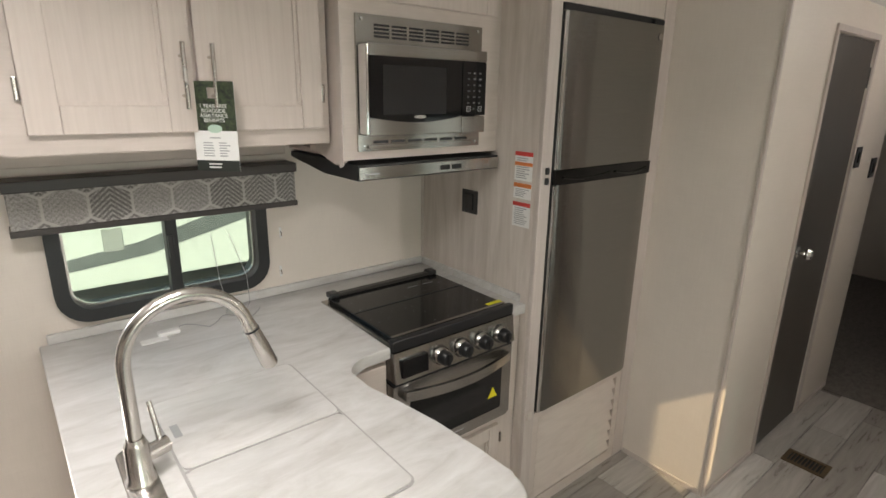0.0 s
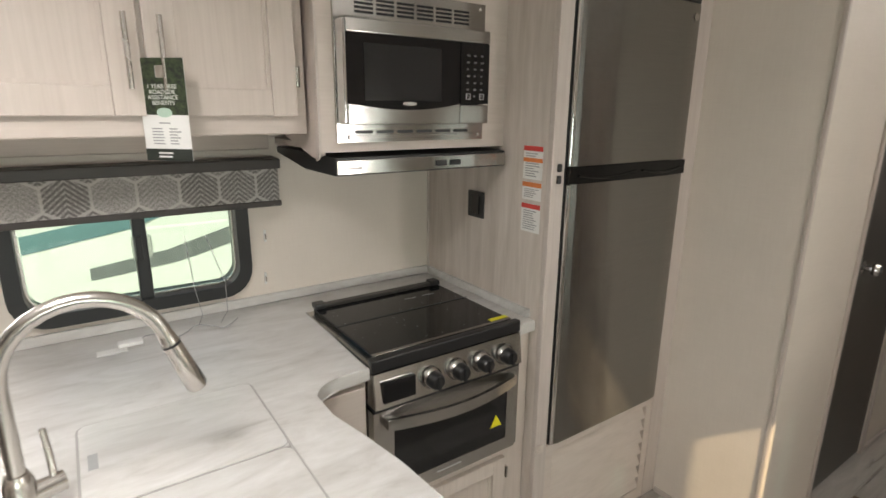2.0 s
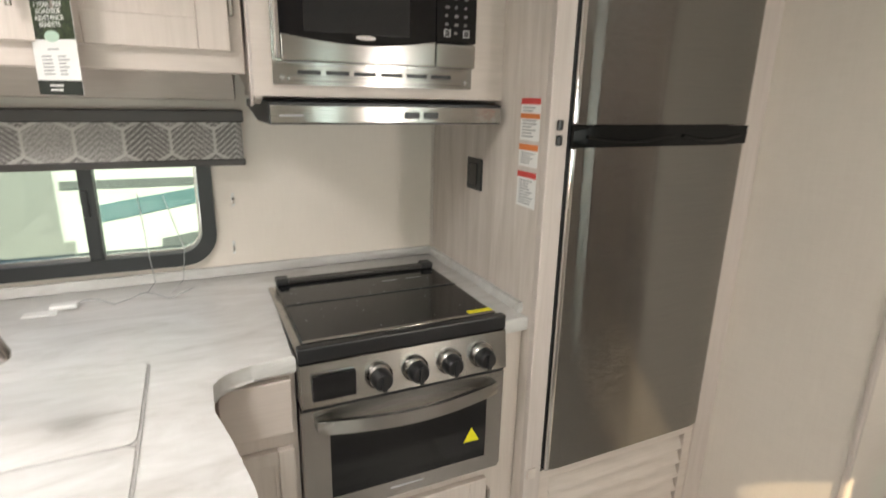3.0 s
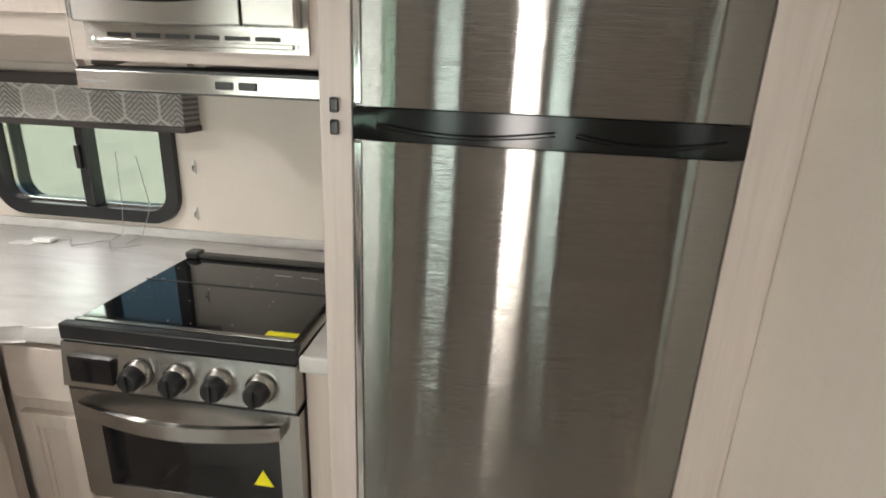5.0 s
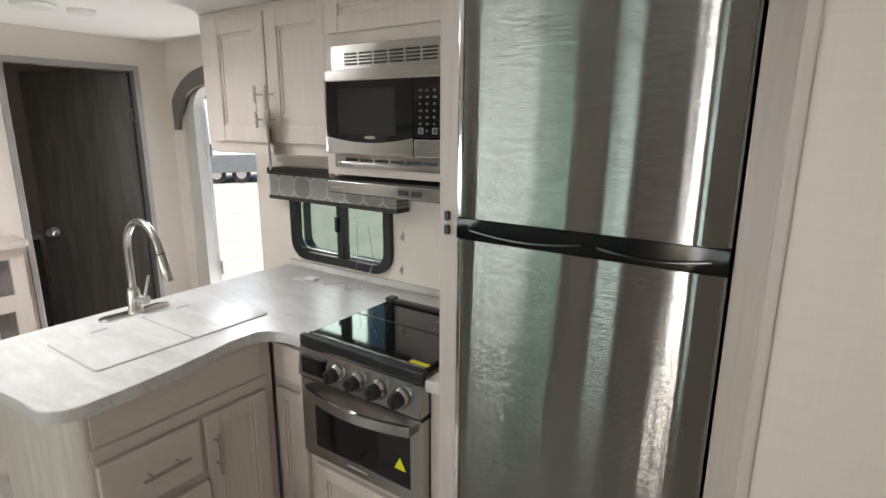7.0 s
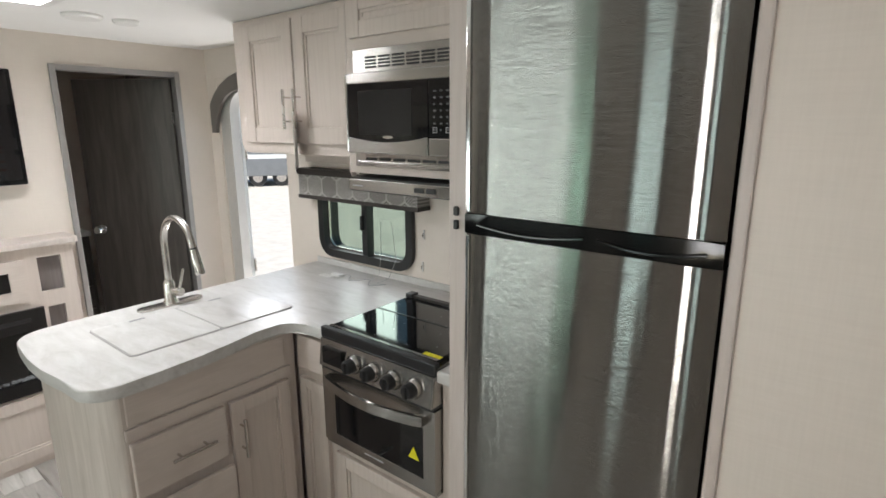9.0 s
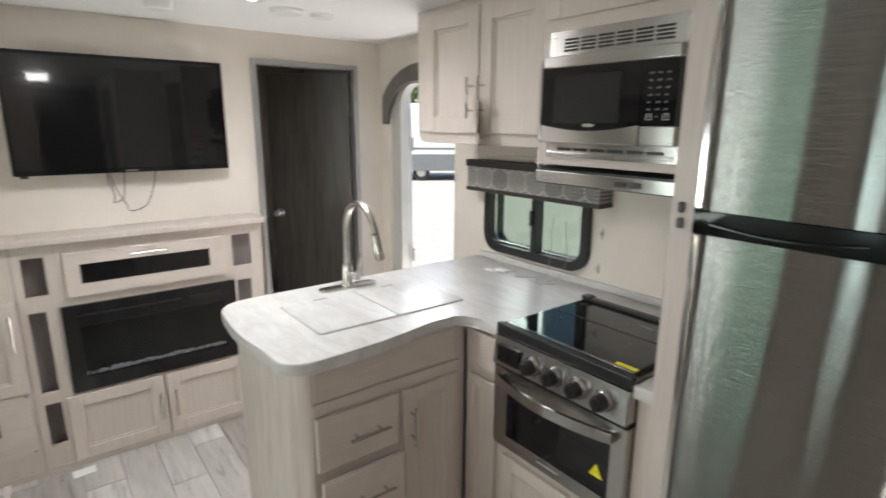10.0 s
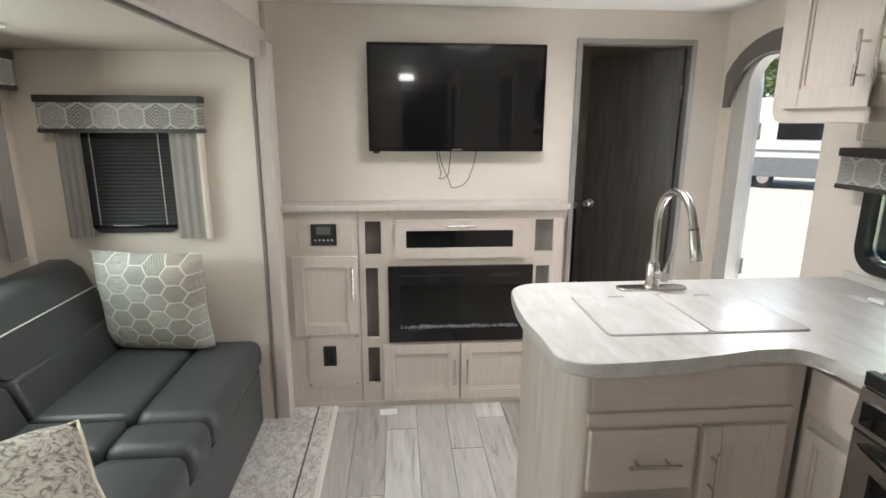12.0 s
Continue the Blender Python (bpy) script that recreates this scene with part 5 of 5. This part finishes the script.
# ---------------------------------------------------------------- ceiling fittings
rv = thing("roof_vent", (0.93, -1.18, H), 0, "white framed square roof vent letting in daylight", "roof vent")
b = bmesh.new()
ring(b, round_rect(-0.215, 0.215, -0.215, 0.215, 0.02, 3), round_rect(-0.185, 0.185, -0.185, 0.185, 0.015, 3), -0.012, 0.10, "z")
part("frame", b, M_WHITE, rv)
part("lid", boxes((-0.212, 0.212, -0.212, 0.212, 0.1005, 0.107)), emitter("daylit_vent_lid", (0.95, 0.98, 1.0), 5.0), rv, "translucent white lid")
for yy in (-0.815, -0.655):
    s = thing("ceiling_speaker", (0.605, yy, H), 0, "round white ceiling fitting", "ceiling light", "round ceiling fittings")
    b = bmesh.new()
    rr = 0.072 if yy < -0.7 else 0.05
    lathe(b, [(rr, 0.0), (rr, -0.008), (rr * 0.85, -0.016), (rr * 0.6, -0.014), (0.003, -0.018)], (0, 0, 0), "z", 28)
    part("cover", b, M_WHITE, s, "", True)
sm = thing("smoke_alarm", (0.468, -1.28, H), 0, "white round smoke alarm on the ceiling", "smoke alarm")
b = bmesh.new()
lathe(b, [(0.055, 0.0), (0.055, -0.018), (0.045, -0.034), (0.003, -0.036)], (0, 0, 0), "z", 24)
part("cover", b, M_WHITE, sm, "", True)
M_LED = emitter("warm_led_lens", (1.0, 0.96, 0.93), 10.0)
M_SOFT_LED = emitter("soft_led_lens", (1.0, 0.95, 0.88), 62.0)
for (x, y, zc) in ((3.95, -1.57, H), (2.0, -1.05, H), (0.92, -2.92, HS), (5.2, -1.3, H)):
    s = thing("ceiling_light", (x, y, zc), 0, "round recessed white ceiling light", "ceiling light", "ceiling lights")
    if x == 3.95:
        b = bmesh.new()
        ring(b, round_rect(-0.10, 0.10, -0.11, 0.11, 0.02, 3), round_rect(-0.07, 0.07, -0.08, 0.08, 0.012, 3), -0.012, 0.0, "z")
        part("bezel", b, M_WHITE, s)
        part("lens", boxes((-0.075, 0.075, -0.085, 0.085, -0.075, -0.0125, 0.008)), M_LED, s)
        tagged(s, "rectangular ceiling light with a deep diffuser, switched on", "ceiling light")
        continue
    b = bmesh.new()
    ro, ri = 0.055, 0.040
    ring(b, [(ro * math.cos(a * math.pi / 12), ro * math.sin(a * math.pi / 12)) for a in range(24)], [(ri * math.cos(a * math.pi / 12), ri * math.sin(a * math.pi / 12)) for a in range(24)], -0.010, 0.0, "z")
    part("bezel", b, M_WHITE, s, "", True)
    b = bmesh.new()
    lathe(b, [(ri, -0.002), (ri * 0.9, -0.008), (0.003, -0.010)], (0, 0, 0), "z", 20)
    part("lens", b, M_LED if x == 5.2 else (M_SOFT_LED if zc == HS else M_WHITE), s, "", True)

# ---------------------------------------------------------------- slide-out: windows, valances, sofa, pillows, rug


def side_window(name, at, rz, w, h, label, blind):
    wnd = thing(name, at, rz, label, "window", kind="structure")
    b = bmesh.new()
    ring(b, round_rect(-w / 2 - 0.02, w / 2 + 0.02, -0.02, h + 0.02, 0.05), round_rect(-w / 2 + 0.018, w / 2 - 0.018, 0.018, h - 0.018, 0.03), -0.018, 0.06)
    part("window_frame", b, M_RUBBER, wnd, "black rounded frame", True)
    g = part("pane", boxes((-w / 2 + 0.01, w / 2 - 0.01, 0.03, 0.034, 0.01, h - 0.01)), M_TINT, wnd, "tinted glass pane")
    g.visible_shadow = False
    if blind:
        n = int(h / 0.018)
        for i in range(n):
            b = bmesh.new()
            z = 0.02 + i * (h - 0.03) / n
            prism(b, [(-0.032, z), (-0.029, z + 0.010), (-0.024, z + 0.0185), (-0.0236, z + 0.0179), (-0.0286, z + 0.0094), (-0.0314, z - 0.0006)], -w / 2 - 0.012, w / 2 + 0.012, "x")
            part("slat", b, M_BLIND, wnd)
        b = bmesh.new()
        for xx in (-w / 2 + 0.03, w / 2 - 0.03):
            tube(b, [(xx, -0.035, 0.02), (xx, -0.035, h)], 0.0012, 6)
            for i in range(n):
                z = 0.026 + i * (h - 0.03) / n
                box(b, xx - 0.0025, xx + 0.0025, -0.0375, -0.0355, z - 0.003, z + 0.003)
        part("blind_cord", b, M_STITCH, wnd)
        part("bottom_rail", boxes((-w / 2 - 0.012, w / 2 + 0.012, -0.039, -0.019, 0.004, 0.019, 0.003)), M_BGLASS, wnd)
    return wnd


side_window("window_2", (0.25, -2.858, 1.00), 90, 0.345, 0.45, "small window with closed black slatted blind", True)
valance((0.25, -2.850, 1.424), 90, 0.655, 0.155, 0.075, "patterned grey window valance with dark wood edges in the slide-out")
side_window("window_3", (1.12, YS, 0.93), 180, 1.20, 0.65, "wide slide-out window with a black frame", False)
valance((1.05, YS, 1.595), 180, 1.46, 0.150, 0.08, "wide patterned grey window valance over the sofa")
# pane tints shape the sun: one warms its patch, one nearly stops it
M_SUNPANE = glass("sun_warming_glass", (0.66, 0.62, 0.52))
M_DUSK = glass("sun_blocking_glass", (0.10, 0.17, 0.16))
# unseen slim windows, set where the fridge's reflected bands point
for wname, wx_, ww in (("window_4", 2.605, 0.176), ("window_6", 2.265, 0.136), ("window_7", 2.795, 0.116)):
    slim = side_window(wname, (wx_, YW, 0.95), 180, ww, 0.55, "slim upright window out of view, placed for the refrigerator's reflections, black frame", False)
    for ch in slim.children:
        if ch.name.startswith("pane"):
            ch.visible_shadow = True
            ch.data.materials[0] = M_SUNPANE if ww > 0.17 else M_DUSK
# window_5 is an unseen addition that carries the hall fill lamp
side_window("window_5", (3.51, YW, 0.95), 180, 0.42, 0.53, "added side wall window, out of view, with a black frame", False)
wd = thing("window_decal", (0.639, YS - 0.026, 1.165), 180, "oval blue and tan sticker on the slide-out window glass", "sticker")
b = bmesh.new()
prism(b, [(0.05 * math.cos(a * math.pi / 16), 0.085 * math.sin(a * math.pi / 16)) for a in range(32)], -0.0015, -0.0005, "y")
part("oval", b, plain("tan_print", (0.62, 0.54, 0.44), 0.5), wd)
b = bmesh.new()
prism(b, [(0.05 * math.cos(a * math.pi / 16), 0.085 * math.sin(a * math.pi / 16)) for a in range(2, 15)], -0.0022, -0.0016, "y")
part("blue_print", b, plain("sky_blue_print", (0.08, 0.30, 0.55), 0.5), wd, "sky blue upper half")
text_bars(wd, -0.028, 0.028, -0.05, -0.01, -0.0016, 3, M_GREYINK)
b = bmesh.new()
blk = thing("roller_blind", (1.12, YS + 0.012, 1.40), 180, "black roller blind pulled part way down", "blind")
part("cloth", boxes((-0.585, 0.585, -0.002, 0.0, 0.0, 0.19)), M_BLACK, blk)


def curtain(at, rz, w, h, label, fold=0.006, edge=False):
    c = thing("curtain", at, rz, label, "curtain", "window side curtains")
    b = bmesh.new()
    n = 18
    front = [(-w / 2 + w * i / n, -0.042 - fold * math.sin(i * 1.1)) for i in range(n + 1)]
    back = [(x, y + 0.008) for x, y in reversed(front)]
    prism(b, front + back, 0.0, h, "z")
    part("cloth", b, M_CURTAIN, c, "", True)
    if edge:
        part("edge_band", boxes((w / 2 + 0.0005, w / 2 + 0.016, -0.054, -0.002, -0.006, h, 0.004)), plain("cream_band", (0.62, 0.56, 0.49), 0.8, 0, 300, 0.08, 0.2), c, "cream edge band")
    return c


curtain((0.252, -3.085, 0.965), 90, 0.10, 0.46, "narrow grey-taupe side curtain", 0.002)
curtain((0.252, -2.605, 0.955), 90, 0.12, 0.47, "brown-taupe side curtain with a cream edge", 0.0025, True)
curtain((0.425, YS + 0.002, 0.90), 180, 0.09, 0.695, "narrow taupe side curtain")


def cushion(bm, x0, x1, y0, y1, z0, z1, r=0.04, crown=0.02):
    """A soft block with rounded edges and a slightly domed top."""
    box(bm, x0, x1, y0, y1, z0, z1, r, 4)
    return bm


so_ = thing("sofa", (0, 0, 0), 0, "charcoal leatherette sofa with pale stitched seams", "sofa")
for x0, x1 in ((0.285, 0.995), (0.995, 1.20), (1.20, 1.91)):
    b = bmesh.new()
    cushion(b, x0 + 0.002, x1 - 0.002, -2.622, -2.335, 0.32, 0.464, 0.062)
    part("seat_front", b, M_LEATHER, so_, "", True)
    b = bmesh.new()
    cushion(b, x0 + 0.002, x1 - 0.002, -3.02, -2.618, 0.335, 0.470, 0.036)
    part("seat_rear", b, M_LEATHER, so_, "", True)
    b = bmesh.new()
    prism(b, [(-2.935, 0.465), (-2.985, 0.60), (-3.05, 0.63), (-3.28, 0.63), (-3.24, 0.45)], x0 + 0.003, x1 - 0.003, "x", 0.03)
    part("back_lower", b, M_LEATHER, so_, "", True)
    b = bmesh.new()
    prism(b, [(-3.00, 0.61), (-3.045, 0.70), (-3.095, 0.83), (-3.15, 0.872), (-3.23, 0.872), (-3.29, 0.82), (-3.28, 0.612)], x0 + 0.003, x1 - 0.003, "x", 0.03)
    bk = part("back_upper", b, M_LEATHER, so_, "", True)
    b = bmesh.new()
    tube(b, [(x0 + 0.012, -3.0585, 0.742), (x1 - 0.012, -3.0585, 0.742)], 0.0035, 6)
    part("piping", b, M_STITCH, bk, "pale stitched piping")
part("front_skirt", boxes((0.29, 1.90, -2.42, -2.355, 0.02, 0.325, 0.02)), M_LEATHER, so_)
part("frame", boxes((0.30, 1.89, -3.2, -2.425, 0.012, 0.318)), M_BLACK, so_)


def pillow(at, rot, w, label, cloth=None):
    p = thing("throw_pillow", at, 0, label, "pillow", "sofa pillows")
    p.matrix_world = Matrix.Translation(at) @ rot
    b = bmesh.new()
    n = 14
    grid = {}
    for side in (1, -1):
        for i in range(n + 1):
            for j in range(n + 1):
                u, v = -1 + 2 * i / n, -1 + 2 * j / n
                k = ((1 - u ** 4) * (1 - v ** 4)) ** 0.6
                pin = 1 - 0.06 * (1 - abs(u)) * (abs(v) ** 3)
                pin2 = 1 - 0.06 * (1 - abs(v)) * (abs(u) ** 3)
                edge = i in (0, n) or j in (0, n)
                key = (i, j, 0 if edge else side)
                if key not in grid:
                    wob = 0.006 * noise.noise(Vector((u * 2, v * 2, side)))
                    grid[key] = b.verts.new((u * w / 2 * pin2, side * (0.088 * k + wob * k), v * w / 2 * pin))
        for i in range(n):
            for j in range(n):
                q = []
                for a, c in ((i, j), (i + 1, j), (i + 1, j + 1), (i, j + 1)):
                    e = a in (0, n) or c in (0, n)
                    q.append(grid[(a, c, 0 if e else side)])
                b.faces.new(q)
    part("cover", b, cloth or M_PILLOW, p, "", True)
    if cloth:
        loop = [(-1, -1), (1, -1), (1, 1), (-1, 1)]
        pts = []
        for k in range(4):
            (u0, v0), (u1, v1) = loop[k], loop[(k + 1) % 4]
            for i in range(10):
                u, v = u0 + (u1 - u0) * i / 10, v0 + (v1 - v0) * i / 10
                pts.append((u * w / 2 * (1 - 0.06 * (1 - abs(v)) * abs(u) ** 3), 0, v * w / 2 * (1 - 0.06 * (1 - abs(u)) * abs(v) ** 3)))
        part("piping", tube(bmesh.new(), pts + pts[:1], 0.006, 8), plain("cream_piping", (0.66, 0.60, 0.47), 0.7), p, "cream corded piping", True)
    return p


pillow((0.395, -2.760, 0.690), pose(0, 0, 0, 0, 8, 0) @ pose(0, 0, 0, 0, 0, 84), 0.49, "square grey honeycomb throw pillow leaning on the wall")
paisley = material("paisley_fabric", (0.5, 0.45, 0.4), 0.85)
pa = noise_tex(paisley, coords(paisley), 26.0, 5.0, 0.6, 2.2)
base(paisley, ramp(paisley, pa, [(0.40, (0.15, 0.12, 0.10)), (0.48, (0.34, 0.305, 0.27)), (0.62, (0.46, 0.425, 0.38))]))
bump(paisley, pa, 0.2, 0.002)
pillow((1.60, -2.64, 0.555), pose(0, 0, 0, 0, 0, -50) @ pose(0, 0, 0, 70, 0, 0), 0.45, "square beige paisley throw pillow with cream piping on the sofa", paisley)

rug = thing("rug", (0, 0, 0), 0, "mottled grey and beige carpet mat beside the sofa", "rug")
b = bmesh.new()
box(b, 0.135, 2.3, -2.62, -2.03, 0.0, 0.011, 0.004)
part("mat", b, M_RUG, rug)
b = bmesh.new()
box(b, 0.14, 2.3, -2.112, -2.104, 0.0112, 0.0125)
bb = bmesh.new()
box(bb, 0.135, 2.3, -2.0298, -2.006, 0.0, 0.0125, 0.004)
part("binding", bb, plain("pale_rug_binding", (0.72, 0.66, 0.62), 0.9, 0, 200, 0.1, 0.3), rug, "pale woven edge binding")
part("border_line", b, plain("dark_rug_line", (0.10, 0.085, 0.075), 0.95), rug)

ps = thing("paper_scrap", (0.214, -1.741, 0.0), 4, "small white paper label lying on the floor", "paper")
part("sheet", boxes((-0.03, 0.03, -0.045, 0.045, 0.0005, 0.0015)), M_PAPER, ps)

# ---------------------------------------------------------------- outside
gr = tagged(part("ground", boxes((-600, 600, -600, 600, -1.0, -0.75)), M_ASPHALT), "sunlit grey asphalt lot", "ground", kind="structure")


def far_trailer(at, rz, length, label, skin, lower, top=3.1):
    t = thing("travel_trailer", at, rz, label, "trailer", "parked trailers")
    b = bmesh.new()
    prism(b, [(-length / 2, 0.75), (length / 2, 0.75), (length / 2, top - 0.7), (length / 2 - 0.3, top), (-length / 2 + 0.15, top), (-length / 2, top - 0.2)], -1.2, 1.2, "y", 0.06)
    part("body", b, skin, t, "white ribbed trailer body", True)
    part("skirt", boxes((-length / 2 + 0.1, length / 2 - 0.1, -1.21, 1.21, 0.42, 1.10, 0.03)), lower, t, "grey lower panel")
    for xx in (-0.55, 0.35):
        for yy in (-1.1, 0.88):
            b = bmesh.new()
            lathe(b, [(0.10, 0.0), (0.34, 0.0), (0.35, 0.05), (0.35, 0.20), (0.33, 0.22), (0.10, 0.22)], (xx, yy, 0.352), "y", 24)
            wl = part("wheel", b, M_TYRE, t, "", True)
            b = bmesh.new()
            lathe(b, [(0.19, -0.01), (0.19, 0.01), (0.05, 0.02)], (xx, yy - 0.005, 0.352), "y", 16)
            part("rim", b, M_NICKEL, wl, "", True)
    for x0, w, h in ((-length / 2 + 1.0, 0.9, 0.5), (0.6, 1.3, 0.55), (length / 2 - 1.6, 0.7, 0.5)):
        part("window", boxes((x0, x0 + w, -1.225, -1.19, 1.7, 1.7 + h, 0.02)), M_BGLASS, t)
    part("stripe", boxes((-length / 2 + 0.05, length / 2 - 0.05, -1.215, -1.19, 1.28, 1.36)), M_GREYSKIN, t)
    part("hitch", boxes((length / 2 - 0.1, length / 2 + 1.1, -0.08, 0.08, 0.45, 0.58)), M_BLACK, t)
    part("tongue_jack", boxes((length / 2 + 0.7, length / 2 + 0.78, -0.04, 0.04, 0.0, 0.95)), M_BLACK, t)
    return t


far_trailer((-16.5, 11.5, -0.75), 56, 7.5, "white and grey travel trailer parked across the lot", M_FIBRE, M_GREYSKIN)
near = far_trailer((4.6, 5.6, -0.75), 0, 8.5, "white travel trailer with a dark swoosh parked beside the kitchen window", M_FIBRE, M_FIBRE)
b = bmesh.new()
prism(b, [(-3.4, 0.62), (-2.6, 0.70), (-1.6, 0.95), (-0.4, 1.45), (-0.3, 1.55), (-1.7, 1.12), (-2.7, 0.84), (-3.4, 0.74)], -1.222, -1.212, "y")
part("swoosh", b, M_GREYSKIN, near, "dark grey swoosh graphic")
b = bmesh.new()
prism(b, [(-3.9, 0.95), (-3.0, 1.10), (-1.9, 1.5), (-1.9, 1.58), (-3.1, 1.24), (-3.9, 1.12)], -1.222, -1.212, "y")
part("swoosh", b, plain("teal_graphic", (0.12, 0.22, 0.25), 0.4), near, "teal swoosh graphic")
part("utility_box", boxes((-3.02, -2.84, -1.24, -1.21, 0.78, 1.02, 0.01)), M_GREYINK, near)
far_trailer((-2.6, -5.95, -0.75), 0, 8.2, "white travel trailer parked close beyond the sofa window", M_FIBRE, M_GREYSKIN, 3.75)
# unseen sun blocker for window_5; its top is raised to catch the rays
far_trailer((6.6, -6.0, -0.75), 0, 8.2, "unseen white travel trailer added beyond the side windows to block sun", M_FIBRE, M_GREYSKIN, 4.3)


def tree(at, h, seed):
    rg = random.Random(seed)
    t = thing("tree", at, 0, "leafy green tree beyond the parked trailers", "tree", "trees across the lot")
    b = bmesh.new()
    tube(b, [(0, 0, 0), (0.1, 0, h * 0.3), (0.0, 0.1, h * 0.6), (0.1, 0.1, h * 0.85)], [0.22, 0.17, 0.11, 0.04], 10)
    for i in range(7):
        a = rg.uniform(0, 6.28)
        z = h * rg.uniform(0.35, 0.7)
        tube(b, [(0, 0, z), (1.0 * math.cos(a), 1.0 * math.sin(a), z + 0.7), (1.8 * math.cos(a), 1.8 * math.sin(a), z + 1.2)], [0.08, 0.05, 0.02], 6)
    part("trunk", b, M_BARK, t, "", True)
    vs, fs_ = [], []
    for i in range(2600):
        c = Vector((rg.gauss(0, 1), rg.gauss(0, 1), rg.gauss(0, 1))).normalized() * (rg.uniform(0.5, 1.0))
        c = Vector((c.x * h * 0.38, c.y * h * 0.38, h * 0.68 + c.z * h * 0.33))
        if noise.noise(c * 0.9) < -0.12:
            continue
        s = rg.uniform(0.10, 0.22)
        u = Vector((rg.gauss(0, 1), rg.gauss(0, 1), rg.gauss(0, 1))).normalized()
        w = u.orthogonal().normalized()
        k = len(vs)
        vs += [c - u * s, c + w * s * 0.5, c + u * s, c - w * s * 0.5]
        fs_.append((k, k + 1, k + 2, k + 3))
    me = bpy.data.meshes.new("crown")
    me.from_pydata(vs, [], fs_)
    me.materials.append(M_LEAF)
    cr_ = new("crown", me)
    cr_.parent = t


tree((-25.0, 16.5, -0.75), 7.5, 1)
tree((-29.0, 20.0, -0.75), 8.5, 2)
tree((-30.0, 13.5, -0.75), 7.5, 3)

# ---------------------------------------------------------------- floor planks
rg = random.Random(21)
PWID, PLEN = 0.152, 0.92
pl_meshes = {}


def plank_mesh(l):
    key = round(l, 2)
    if key not in pl_meshes:
        b = bmesh.new()
        box(b, 0.0008, l - 0.0008, 0.0008, PWID - 0.0008, -0.006, 0.0)
        for v in b.verts:
            if v.co.z > -0.001:
                v.co.x += 0.0008 if v.co.x < l / 2 else -0.0008
                v.co.y += 0.0008 if v.co.y < PWID / 2 else -0.0008
        me = bpy.data.meshes.new("plank")
        b.to_mesh(me)
        b.free()
        me.materials.append(M_PLANK)
        pl_meshes[key] = me
    return pl_meshes[key]


row = 0
y = YW - 0.35
while y < 0.0:
    x = -0.05 - (row * 0.37 % PLEN) + (0.0 if row % 2 else -0.11)
    while x < 4.5:
        a, e = max(x, 0.0), min(x + PLEN, 4.45)
        if e - a > 0.05:
            p = new("plank", plank_mesh(e - a))
            p.parent = floor
            p.location = (a, y, 0.0)
        x += PLEN
    y += PWID
    row += 1
